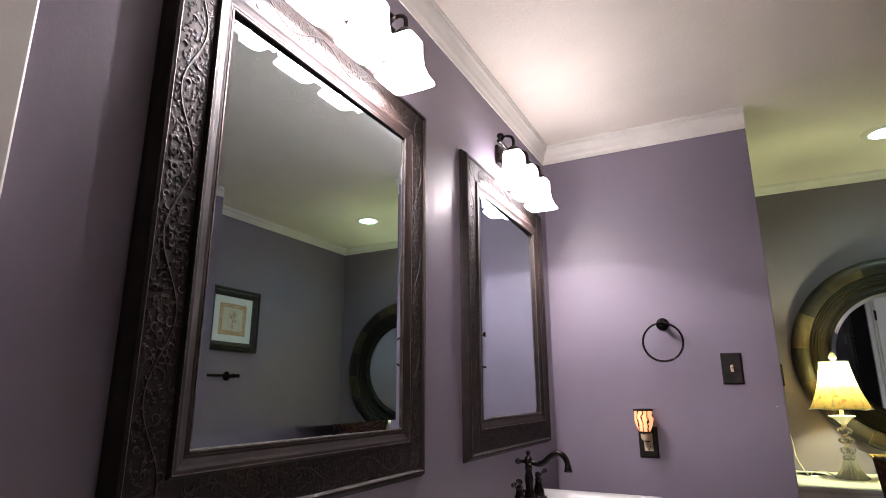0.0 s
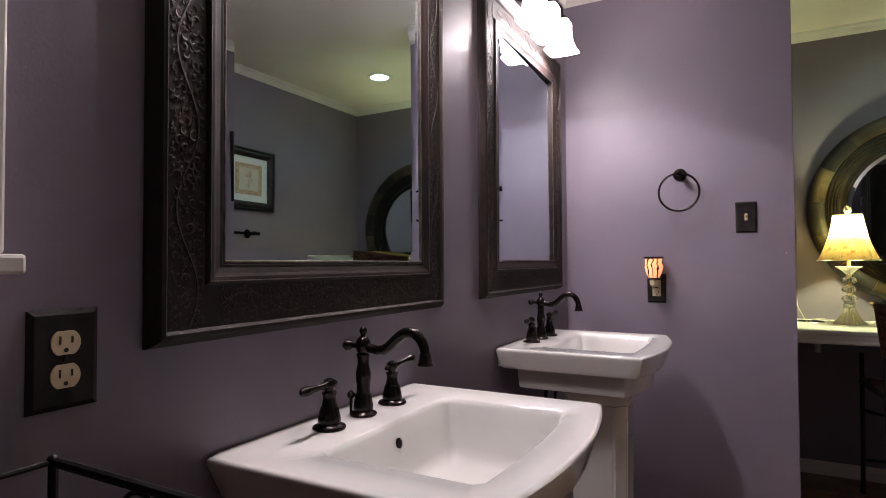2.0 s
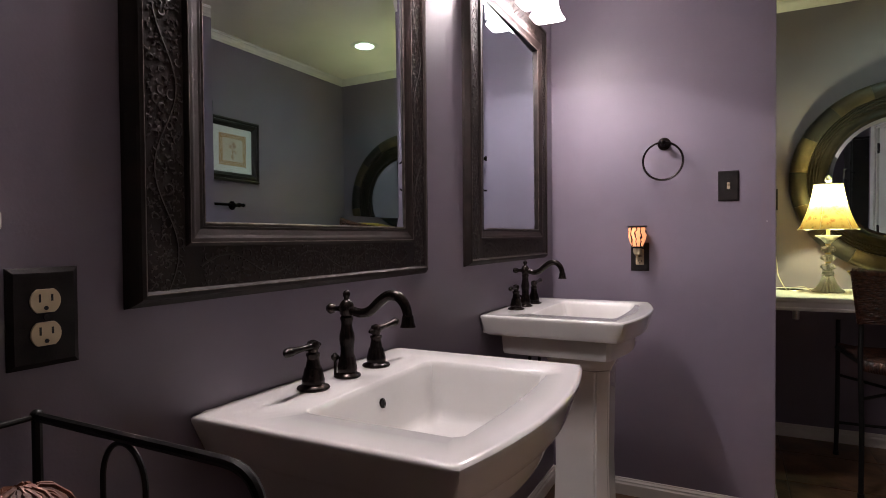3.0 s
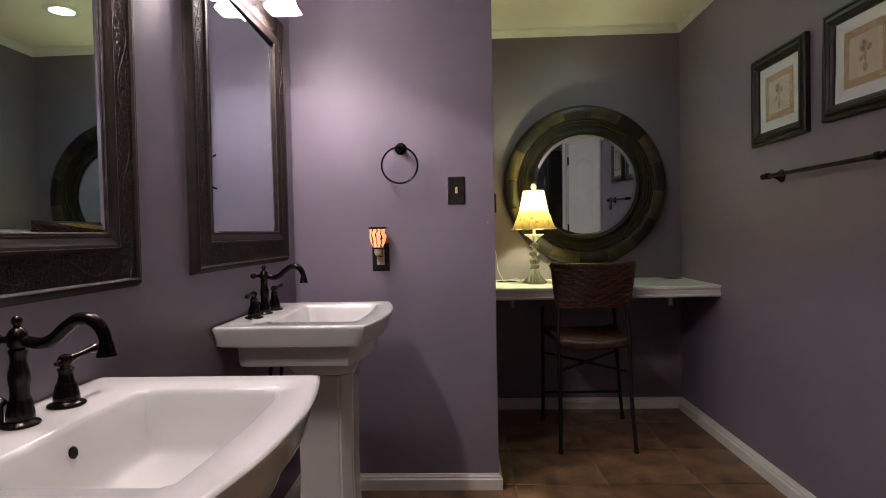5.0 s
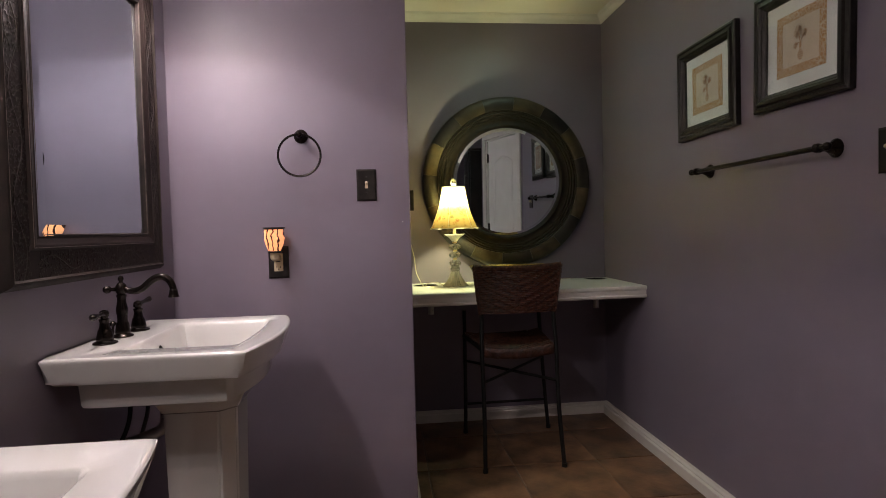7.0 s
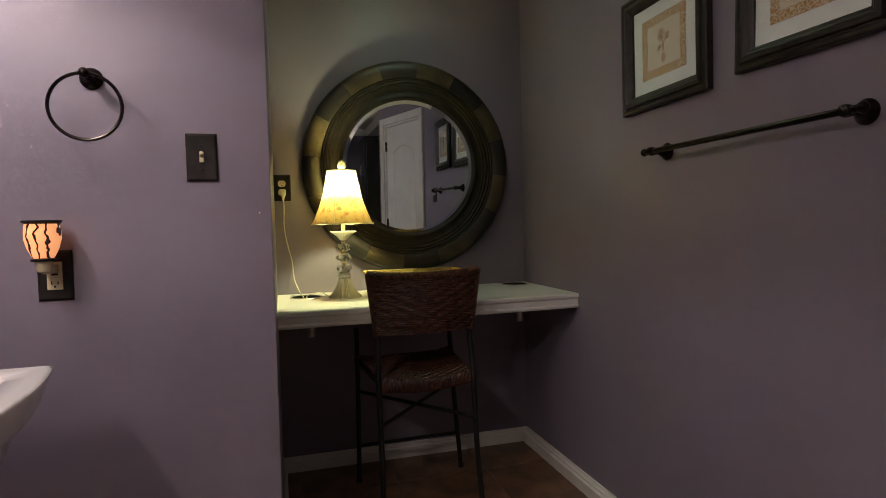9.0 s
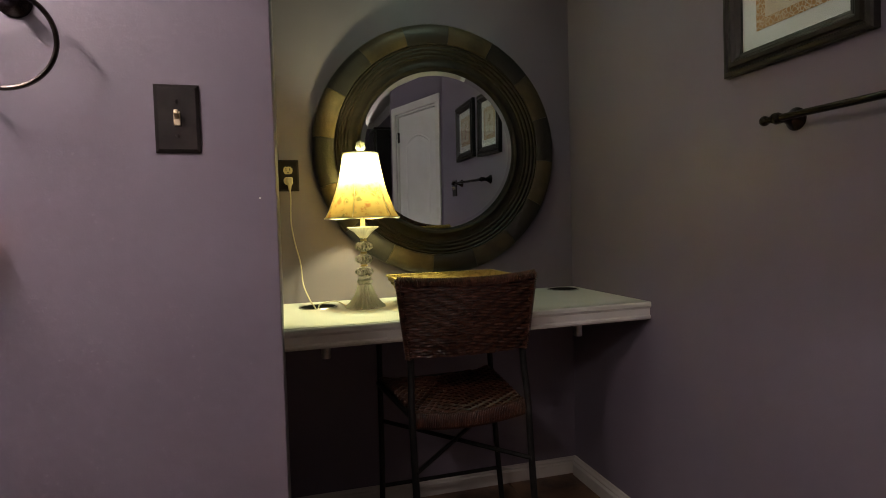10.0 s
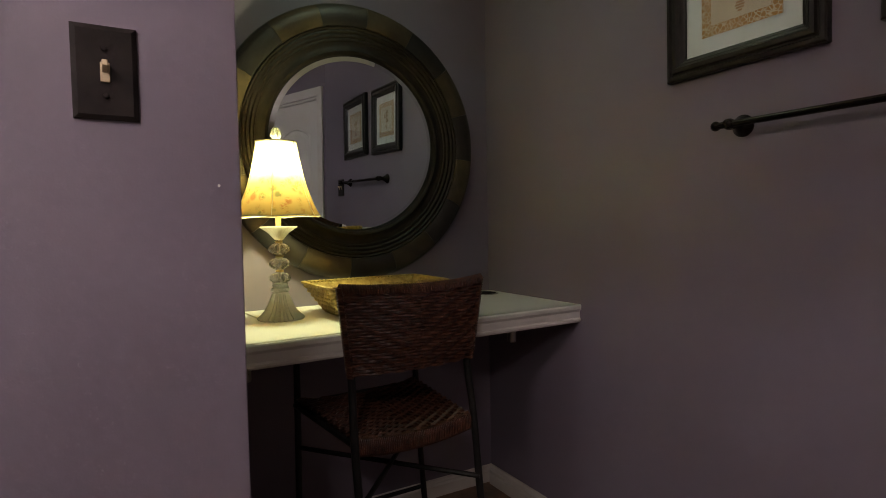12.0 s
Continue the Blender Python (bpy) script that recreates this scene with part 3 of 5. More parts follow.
def sink_ring(bm, xb, xf, bow, hy, z, angles, soft=0.0):
    out = []
    for t in angles:
        d = ray_shape(t, SINK_CX, xb, xf, bow, hy)
        if soft:
            # round the corners by easing towards a superellipse
            a, b = ((xf + bow - SINK_CX) if math.cos(t) > 0 else (SINK_CX - xb)), hy
            e = ((abs(math.cos(t)) / a) ** soft + (abs(math.sin(t)) / b) ** soft) ** (-1 / soft)
            d = min(d, e)
        out.append(bm.verts.new((SINK_CX + d * math.cos(t), d * math.sin(t), z)))
    return out


def skin(bm, rings, close=True):
    for a, b in zip(rings, rings[1:]):
        for i in range(len(a)):
            bm.faces.new((a[i], a[(i + 1) % len(a)], b[(i + 1) % len(a)], b[i]))
    if close:
        bm.faces.new(rings[-1])


def pedestal_sink(place, T):
    ob = thing("pedestal_sink", place, "white porcelain pedestal sink with a bowed front", "sink", "pedestal sinks under the mirrors")
    N = 112
    angles = [2 * math.pi * i / N for i in range(N)]
    for x, y in ((0.002, SW), (SF, SW)):
        for s in (1, -1):
            a = math.atan2(s * y, x - SINK_CX) % (2 * math.pi)
            k = min(range(N), key=lambda i: abs(angles[i] - a))
            angles[k] = a
    bm = bmesh.new()
    O = lambda inset, z: sink_ring(bm, 0.002 + (inset if inset > 0.02 else 0), SF - inset, 0.041, SW - inset, z, angles)
    I = lambda xb, xf, hy, z, soft: sink_ring(bm, xb, xf, 0.010, hy, z, angles, soft)
    rings = [O(0.070, T - 0.134), O(0.060, T - 0.130), O(0.057, T - 0.122), O(0.054, T - 0.072), O(0.026, T - 0.067), O(0.021, T - 0.065), O(0.0185, T - 0.060), O(0.0165, T - 0.054), O(0.0040, T - 0.014), O(0.0022, T - 0.008), O(0.0024, T - 0.004), O(0.0048, T - 0.0012), O(0.0085, T), O(0.0120, T), O(0.030, T - 0.001),
             I(0.136, 0.412, 0.208, T - 0.001, 22), I(0.140, 0.408, 0.204, T - 0.0035, 22), I(0.145, 0.404, 0.199, T - 0.012, 20), I(0.152, 0.398, 0.193, T - 0.040, 18), I(0.159, 0.392, 0.185, T - 0.070, 16), I(0.165, 0.386, 0.180, T - 0.094, 18), I(0.171, 0.380, 0.174, T - 0.108, 16), I(0.184, 0.368, 0.161, T - 0.116, 13), I(0.210, 0.342, 0.130, T - 0.121, 8), I(0.240, 0.306, 0.070, T - 0.126, 4), I(0.256, 0.288, 0.026, T - 0.128, 2)]
    skin(bm, rings)
    bm.faces.new(rings[0][::-1])
    bmesh.ops.recalc_face_normals(bm, faces=bm.faces)
    part("basin", bm, PORCELAIN, ob, smooth=True)
    part("drain", turned([(0.023, T - 0.1295), (0.023, T - 0.127), (0.018, T - 0.126), (0.004, T - 0.128)], 20, Matrix.Translation((SINK_CX - 0.002, 0, 0))), BRONZE, ob, "bronze drain", smooth=True)
    m = pose(0.1520, 0.0, T - 0.041, 0, 76, 0)
    part("overflow_ring", turned([(0.0070, 0.0), (0.0092, 0.0), (0.0092, 0.002), (0.0070, 0.003)], 20, m, cap=False), BRONZE, ob, smooth=True)
    part("overflow_hole", turned([(0.0070, -0.001), (0.0070, 0.0012)], 20, m), BLACKHOLE, ob)
    # column: square with cut corners, flaring into the basin and at the foot
    bm = bmesh.new()

    def column(x0, x1, hy, cut, z):
        p = [(x0, -hy), (x1 - cut, -hy), (x1, -hy + cut), (x1, hy - cut), (x1 - cut, hy), (x0, hy)]
        return [bm.verts.new((x, y, z)) for x, y in p]

    rs = [column(0.15, 0.405, 0.125, 0.05, 0.0), column(0.15, 0.405, 0.125, 0.05, 0.035), column(0.165, 0.390, 0.112, 0.048, 0.055), column(0.183, 0.370, 0.098, 0.042, 0.10), column(0.192, 0.362, 0.092, 0.036, 0.35), column(0.188, 0.368, 0.098, 0.038, T - 0.20),
          column(0.182, 0.374, 0.104, 0.040, T - 0.19), column(0.178, 0.380, 0.112, 0.042, T - 0.178), column(0.172, 0.390, 0.130, 0.046, T - 0.158), column(0.166, 0.400, 0.160, 0.052, T - 0.142), column(0.164, 0.402, 0.168, 0.054, T - 0.137)]
    skin(bm, rs, close=False)
    bm.faces.new(rs[0][::-1])
    bmesh.ops.recalc_face_normals(bm, faces=bm.faces)
    es = [e for e in bm.edges if abs(e.verts[0].co.z - e.verts[1].co.z) > 0.01]
    bmesh.ops.bevel(bm, geom=es, offset=0.006, segments=2, affect="EDGES")
    part("pedestal", bm, PORCELAIN, ob, smooth=True)
    bm = bar(rounded_path([(0.16, 0.0, 0.745), (0.16, 0.0, 0.60), (0.05, 0.0, 0.56), (0.0, 0.0, 0.56)], 0.03), 0.016, 10)
    part("drain_trap", bm, CHROME, ob, "chrome drain pipe", smooth=True)
    for s in (-1, 1):
        part("supply_hose", bar(rounded_path([(0.09, s * 0.05, 0.745), (0.09, s * 0.06, 0.64), (0.04, s * 0.10, 0.52), (0.002, s * 0.10, 0.50)], 0.04), 0.006, 8), BLACKMETAL, ob, "dark supply hose", smooth=True)
    return ob


S1Y, S2Y = 0.885, 1.989
T1, T2 = 0.850, 0.865
pedestal_sink((WX, S1Y, 0), T1)
pedestal_sink((WX, S2Y, 0), T2)


# ---- widespread faucets ----
def faucet(place):
    ob = thing("faucet", place, "oil-rubbed bronze widespread faucet with two lever handles on a sink", "faucet", "faucets on the sinks")
    prof = [(0.0255, 0.0), (0.0265, 0.002), (0.0250, 0.0045), (0.0195, 0.007), (0.0182, 0.009), (0.0192, 0.011), (0.0188, 0.018), (0.0162, 0.034), (0.0148, 0.040), (0.0134, 0.0405), (0.0128, 0.048), (0.0130, 0.0605), (0.0138, 0.061), (0.0148, 0.072), (0.0146, 0.080), (0.0122, 0.090), (0.0108, 0.098), (0.0112, 0.106), (0.0130, 0.112), (0.0130, 0.115), (0.0100, 0.117), (0.0132, 0.122), (0.0148, 0.131), (0.0136, 0.140), (0.0095, 0.146), (0.0052, 0.149), (0.0048, 0.152), (0.0070, 0.156), (0.0074, 0.161), (0.0050, 0.165), (0.0010, 0.167)]
    part("spout_body", turned(prof, 24), BRONZE, ob, smooth=True)
    pts = [Vector(p) for p in ((0.012, 0, 0.128), (0.035, 0, 0.124), (0.055, 0, 0.130), (0.075, 0, 0.147), (0.094, 0, 0.159), (0.113, 0, 0.160), (0.127, 0, 0.150), (0.135, 0, 0.134), (0.137, 0, 0.120))]
    fine = []
    for i in range(len(pts) - 1):
        p0, p1, p2, p3 = pts[max(i - 1, 0)], pts[i], pts[i + 1], pts[min(i + 2, len(pts) - 1)]
        for k in range(4):
            t = k / 4
            fine.append(0.5 * (2 * p1 + (p2 - p0) * t + (2 * p0 - 5 * p1 + 4 * p2 - p3) * t * t + (3 * p1 - p0 - 3 * p2 + p3) * t ** 3))
    fine.append(pts[-1])
    rs = [0.0085 + 0.0015 * math.sin(math.pi * i / (len(fine) - 1)) for i in range(len(fine))]
    part("spout", bar(fine, rs, 14), BRONZE, ob, smooth=True)
    part("aerator", turned([(0.0090, 0.022), (0.0108, 0.019), (0.0108, 0.017), (0.0125, 0.006), (0.0148, 0.0), (0.010, -0.001)], 18, Matrix.Translation((0.137, 0, 0.104))), BRONZE, ob, "rim worn to copper", smooth=True)
    bm = turned([(0.006, 0.0), (0.005, 0.014), (0.009, 0.018), (0.011, 0.026), (0.007, 0.033), (0.001, 0.035)], 14, pose(-0.012, 0, 0.130, 0, -90, 0))
    part("side_knob", bm, BRONZE, ob, smooth=True)
    bm = turned([(0.003, 0.0), (0.003, 0.030), (0.007, 0.034), (0.008, 0.040), (0.002, 0.046)], 12, pose(-0.020, -0.012, 0.0))
    part("lift_rod", bm, BRONZE, ob, smooth=True)
    for s in (-1, 1):
        h = part("handle_base", turned([(0.0285, 0.0), (0.0295, 0.002), (0.028, 0.0045), (0.021, 0.007), (0.0195, 0.009), (0.0205, 0.011), (0.0198, 0.018), (0.0168, 0.032), (0.0148, 0.038), (0.0135, 0.0385), (0.0110, 0.052), (0.0112, 0.057), (0.0128, 0.060), (0.0128, 0.063), (0.0085, 0.065), (0.0085, 0.068), (0.0112, 0.072), (0.0118, 0.078), (0.0095, 0.084), (0.003, 0.087)], 22, Matrix.Translation((0, s * 0.1, 0))), BRONZE, ob, smooth=True)
        dx, dy = (0.10, -1.0) if s < 0 else (0.06, 1.0)
        d = Vector((dx, dy, 0.02 if s < 0 else 0.10)).normalized()
        c = Vector((0, s * 0.1, 0.076))
        bm = bar([c - d * 0.022, c - d * 0.016, c - d * 0.010, c + d * 0.012, c + d * 0.028, c + d * 0.050, c + d * 0.066, c + d * 0.076, c + d * 0.082], [0.003, 0.0055, 0.004, 0.0075, 0.005, 0.0062, 0.0085, 0.0078, 0.003], 12)
        part("lever", bm, BRONZE, h, smooth=True)
    return ob


tap = faucet((WX + 0.068, S1Y + 0.007, T1 - 0.0005))
copy_thing(tap, pose(WX + 0.060, S2Y - 0.012, T2 - 0.0005))


# ---- cover plates, switches and outlets ----
def cover_plate(bm, w, h, t=0.0062):
    """Bevelled plate facing +x, centred on the origin."""
    a = [bm.verts.new((0.0, y, z)) for y, z in ((-w, -h), (w, -h), (w, h), (-w, h))]
    b = [bm.verts.new((t * 0.4, y, z)) for y, z in ((-w, -h), (w, -h), (w, h), (-w, h))]
    c = [bm.verts.new((t, y, z)) for y, z in ((-w + 0.0062, -h + 0.0062), (w - 0.0062, -h + 0.0062), (w - 0.0062, h - 0.0062), (-w + 0.0062, h - 0.0062))]
    skin(bm, [a, b, c])
    bmesh.ops.recalc_face_normals(bm, faces=bm.faces)
    return bm


def outlet_face(bm, z):
    """Rounded receptacle face, flat at top and bottom."""
    ring0, ring1 = [], []
    for i in range(32):
        a = 2 * math.pi * i / 32
        y, zz = 0.0172 * math.cos(a), max(-0.0142, min(0.0142, 0.0172 * math.sin(a)))
        ring0.append(bm.verts.new((0.004, y, z + zz)))
        ring1.append(bm.verts.new((0.0085, y * 0.97, z + zz * 0.97)))
    skin(bm, [ring0, ring1])
    return bm


def duplex_outlet(place, turn, label):
    ob = thing("power_outlet", place, label, "outlet", turn=turn)
    part("cover_plate", cover_plate(bmesh.new(), 0.0395, 0.0590), PLATE, ob)
    for z in (0.0195, -0.0195):
        f = part("receptacle", outlet_face(bmesh.new(), z), IVORY, ob, "ivory receptacle")
        for y, hh in ((-0.0068, 0.0048), (0.0068, 0.0040)):
            part("slot", boxed(0.0080, 0.0088, y - 0.0012, y + 0.0012, z + 0.0035 - hh, z + 0.0035 + hh), BLACKHOLE, f)
        part("ground_hole", turned([(0.0026, 0.0), (0.0026, 0.0009)], 12, pose(0.0080, 0, z - 0.0085, 0, 90, 0)), BLACKHOLE, f)
    part("screw", turned([(0.0034, 0.0), (0.0030, 0.0016), (0.0008, 0.0020)], 12, pose(0.0074, 0, 0, 0, 90, 0)), PLATE, ob, smooth=True)
    return ob


def toggle_switch(place, turn, gangs, label):
    ob = thing("light_switch", place, label, "light switch", turn=turn)
    part("cover_plate", cover_plate(bmesh.new(), 0.0372 + 0.0228 * (gangs - 1), 0.0602), PLATE, ob)
    for g in range(gangs):
        y = (g - (gangs - 1) / 2) * 0.046
        part("switch_surround", boxed(0.005, 0.0083, y - 0.0055, y + 0.0055, -0.0125, 0.0125, bevel=0.0006, seg=1), IVORY, ob)
        bm = boxed(0.0, 0.016, -0.0036, 0.0036, -0.0048, 0.0048, bevel=0.0016)
        bmesh.ops.transform(bm, matrix=pose(0.005, y, 0.003, 0, -28, 0), verts=bm.verts)
        part("toggle", bm, IVORY, ob, "ivory toggle")
        for z in (0.030, -0.030):
            part("screw", turned([(0.0034, 0.0), (0.0030, 0.0014), (0.0008, 0.0018)], 12, pose(0.0074, y, z, 0, 90, 0)), PLATE, ob, smooth=True)
    return ob


duplex_outlet((WX, 0.386, 1.0255), 0, "double power outlet with a dark bronze cover plate beside a sink")
o3 = duplex_outlet((0.172, AY, 1.313), -90, "double power outlet with a dark cover plate above the desk")
toggle_switch((-0.027, SY, 1.313), -90, 1, "single toggle switch with a dark bronze cover plate")
toggle_switch((RX, 1.686, 1.3155), 180, 2, "double toggle switch with a dark bronze cover plate by the door")

# ground-fault outlet with the wax warmer's plug
gfi = thing("power_outlet", (-0.363, SY, 1.029), "ivory rectangular power outlet with a dark bronze plate", "outlet", turn=-90)
part("cover_plate", cover_plate(bmesh.new(), 0.0372, 0.0602), PLATE, gfi)
face = part("receptacle", boxed(0.004, 0.0085, -0.0165, 0.0165, -0.0335, 0.0335, bevel=0.001), IVORY, gfi, "ivory rectangular receptacle")
part("test_button", boxed(0.0085, 0.0100, -0.007, 0.007, 0.001, 0.0050), BLACKHOLE, face)
part("reset_button", boxed(0.0085, 0.0100, -0.007, 0.007, 0.0060, 0.0100), surface("red button", (0.30, 0.05, 0.03), (0.36, 0.07, 0.04), 40, 0.5, 0.05, 0), face, "red button")
for y in (-0.0066, 0.0066):
    part("slot", boxed(0.0082, 0.0088, y - 0.0012, y + 0.0012, -0.021, -0.013), BLACKHOLE, face)
part("ground_hole", turned([(0.0026, 0.0), (0.0026, 0.0009)], 12, pose(0.0080, 0, -0.026, 0, 90, 0)), BLACKHOLE, face)

warmer = thing("wax_warmer", (-0.366, SY - 0.058, 1.070), "lit plug-in wax warmer with black stripes on orange glass", "night light")
bm = turned([(0.018, 0.0), (0.023, 0.008), (0.031, 0.026), (0.0365, 0.048), (0.0365, 0.066), (0.034, 0.082), (0.032, 0.082), (0.0345, 0.066), (0.0345, 0.048), (0.029, 0.026)], 36, cap=False)
part("glass_cup", bm, ZEBRA, warmer, "orange glass with black zebra stripes", smooth=True)
part("dish", turned([(0.030, 0.080), (0.036, 0.083), (0.040, 0.087), (0.040, 0.090), (0.036, 0.090), (0.028, 0.086), (0.004, 0.085)], 36), BLACKMETAL, warmer, "black dish rim", smooth=True)
part("foot_ring", turned([(0.020, -0.004), (0.025, -0.003), (0.026, 0.002), (0.022, 0.004)], 28), BLACKMETAL, warmer, smooth=True)
part("socket", turned([(0.006, -0.030), (0.014, -0.027), (0.017, -0.018), (0.017, -0.004)], 24), IVORY, warmer, "ivory plastic socket", smooth=True)
bm = boxed(-0.014, 0.014, 0.012, 0.049, -0.034, -0.012, bevel=0.005)
part("plug", bm, IVORY, warmer, "ivory plug")

# ---- towel ring and towel bar ----
ring = thing("towel_ring", (-0.266, SY, 1.499), "oil-rubbed bronze towel ring on the short wall", "towel ring")
part("rosette", turned([(0.026, 0.0), (0.026, 0.004), (0.022, 0.008), (0.014, 0.012), (0.010, 0.020), (0.0095, 0.048), (0.012, 0.052), (0.012, 0.062), (0.008, 0.068), (0.002, 0.070)], 26, pose(0, 0, 0, 90)), BRONZE, ring, smooth=True)
bm = bar([(0.0765 * math.sin(a), -0.060, -0.0775 + 0.0765 * math.cos(a)) for a in (2 * math.pi * i / 56 for i in range(56))], 0.0042, 8, closed=True)
part("ring", bm, BRONZE, ring, smooth=True)

rail = thing("towel_bar", (RX, 2.212, 1.345), "oil-rubbed bronze towel bar below the pictures", "towel bar")
for s in (-1, 1):
    m = pose(0, s * 0.322, 0, 0, -90, 0)
    part("post", turned([(0.028, 0.0), (0.028, 0.004), (0.023, 0.010), (0.015, 0.022), (0.010, 0.034), (0.010, 0.046), (0.013, 0.050), (0.0145, 0.060), (0.012, 0.070), (0.004, 0.074)], 26, m), BRONZE, rail, smooth=True)
    part("end_cap", ball(bmesh.new(), (-0.060, s * 0.358, 0), 0.0125, 3), BRONZE, rail, smooth=True)
part("bar", bar([(-0.060, -0.351, 0), (-0.060, 0.351, 0)], 0.0085, 16), BRONZE, rail, smooth=True)


# ---- framed prints ----
def framed_print(place, tilt, label):
    """Faces -x; origin at the centre of its back."""
    ob = new("framed_picture")
    ob.matrix_basis = pose(*place, tilt, 0, 0)
    tagged(ob, label, "picture", "framed prints")
    HW, HH = 0.207, 0.195
    prof = [(0.0, 0.0), (0.0, 0.020), (0.004, 0.024), (0.012, 0.025), (0.016, 0.020), (0.020, 0.020), (0.024, 0.027), (0.034, 0.028), (0.040, 0.022), (0.044, 0.021), (0.050, 0.015), (0.055, 0.013), (0.055, 0.0)]
    cor = [(-HW, -HH, 1, 1), (HW, -HH, -1, 1), (HW, HH, -1, -1), (-HW, HH, 1, -1)]
    for k in range(4):
        a, b = cor[k], cor[(k + 1) % 4]
        bm = bmesh.new()
        rows = [[bm.verts.new((-q, c[0] + c[2] * o, c[1] + c[3] * o)) for o, q in prof] for c in (a, b)]
        n = len(prof)
        for i in range(n):
            bm.faces.new((rows[0][i], rows[0][(i + 1) % n], rows[1][(i + 1) % n], rows[1][i]))
        bmesh.ops.recalc_face_normals(bm, faces=bm.faces)
        part("frame_rail", bm, PICFRAME, ob)
    part("mat", boxed(-0.006, -0.002, -HW + 0.051, HW - 0.051, -HH + 0.051, HH - 0.051), MAT, ob, "white mat board")
    W, V, T = 0.106, 0.098, 0.027
    part("print", boxed(-0.0066, -0.006, -W, W, -V, V), ARTGROUND, ob, "cream print")
    for b4 in ((-W, W, V - T, V), (-W, W, -V, -V + T), (-W, -W + T, -V + T, V - T), (W - T, W, -V + T, V - T)):
        part("print_band", boxed(-0.0072, -0.0066, *b4), ARTBAND, ob, "ornamental scroll band")
    # a striped vase with three star flowers on one stem
    bm = bmesh.new()
    for k in range(5):
        z = -0.058 + 0.0068 * k
        box(bm, -0.0072, -0.0066, -0.012 * math.sin(math.pi * (k + 0.9) / 5.6), 0.012 * math.sin(math.pi * (k + 0.9) / 5.6), z, z + 0.0045)
    box(bm, -0.0072, -0.0066, -0.0042, 0.0042, -0.022, -0.004)
    part("printed_vase", bm, ARTINK, ob, "rust brown printed vase")
    bm = bmesh.new()
    for y, z, size, petals in ((0.010, 0.030, 0.021, 16), (-0.019, 0.020, 0.013, 10), (0.020, -0.010, 0.011, 8)):
        tube(bm, [(-0.0069, 0, -0.006), (-0.0069, 0.4 * y, 0.4 * z), (-0.0069, y, z)], 0.0011, 4)
        for k in range(petals):
            b = 2 * math.pi * k / petals
            tube(bm, [(-0.0069, y + 0.25 * size * math.cos(b), z + 0.25 * size * math.sin(b)), (-0.0069, y + 0.7 * size * math.cos(b), z + 0.7 * size * math.sin(b)), (-0.0069, y + size * math.cos(b), z + size * math.sin(b))], [0.0006, 0.0016, 0.0004], 4)
        ball(bm, (-0.0068, y, z), 0.22 * size, 1, (0.08, 1, 1))
    part("printed_flowers", bm, ARTINK, ob, "rust brown printed flowers")
    g = part("glazing", boxed(-0.0125, -0.0105, -HW + 0.052, HW - 0.052, -HH + 0.052, HH - 0.052), PANE, ob, "clear picture glass")
    g.visible_shadow = False
    return ob


framed_print((RX - 0.0005, 2.541, 1.690), -0.6, "framed floral print with a cream border above a towel bar")
framed_print((RX - 0.0005, 2.022, 1.701), 1.2, "framed floral print with a cream border beside the double switch")

# ---- round mirror over the desk ----
RM = Vector((0.762, AY, 1.409))
rmir = thing("round_mirror", RM, "large round mirror in a wide frame of brass and black blocks", "mirror")
FACE = pose(0, 0, 0, 90)           # lathe axis points out of the wall


def block(a0, a1):
    """One block of the outer ring: a curved wedge with a rounded face."""
    bm = bmesh.new()
    prof = [(0.497, 0.0), (0.500, 0.018), (0.497, 0.034), (0.489, 0.046), (0.470, 0.054), (0.448, 0.056), (0.428, 0.053), (0.418, 0.048), (0.416, 0.0)]
    rows = []
    for i in range(7):
        a = a0 + (a1 - a0) * i / 6
        rows.append([bm.verts.new((r * math.sin(a), -d, r * math.cos(a))) for r, d in prof])
    n = len(prof)
    for p, q in zip(rows, rows[1:]):
        for i in range(n):
            bm.faces.new((p[i], p[(i + 1) % n], q[(i + 1) % n], q[i]))
    bm.faces.new(rows[0][::-1])
    bm.faces.new(rows[-1])
    bmesh.ops.recalc_face_normals(bm, faces=bm.faces)
    return bm


for k in range(16):
    a = radians(22.5 * k + 5.5)
    part("frame_block", block(a + 0.0012, a + radians(22.5) - 0.0012), OLIVE if k % 2 == 0 else EBONY, rmir, "aged brass block" if k % 2 == 0 else "black block", smooth=True)
ridges = [(0.4165, 0.0), (0.4165, 0.044), (0.413, 0.047), (0.409, 0.045), (0.407, 0.041), (0.404, 0.043), (0.399, 0.044), (0.395, 0.041), (0.393, 0.037), (0.389, 0.039), (0.384, 0.039), (0.380, 0.035), (0.378, 0.032), (0.374, 0.034), (0.369, 0.033), (0.366, 0.029), (0.356, 0.027), (0.344, 0.028), (0.338, 0.033), (0.332, 0.036), (0.325, 0.034), (0.320, 0.028), (0.319, 0.012), (0.319, 0.0)]
part("inner_ring", lathe(bmesh.new(), ridges, 96, FACE, cap=False), RIDGE, rmir, "ridged dark inner ring", smooth=True)
bm = bmesh.new()
rings = [[bm.verts.new((r * math.cos(2 * math.pi * i / 96), -d, r * math.sin(2 * math.pi * i / 96))) for i in range(96)] for r, d in ((0.3185, 0.0105), (0.298, 0.0150))]
for i in range(96):
    bm.faces.new((rings[0][i], rings[1][i], rings[1][(i + 1) % 96], rings[0][(i + 1) % 96]))
bm.faces.new(rings[1][::-1])
bmesh.ops.recalc_face_normals(bm, faces=bm.faces)
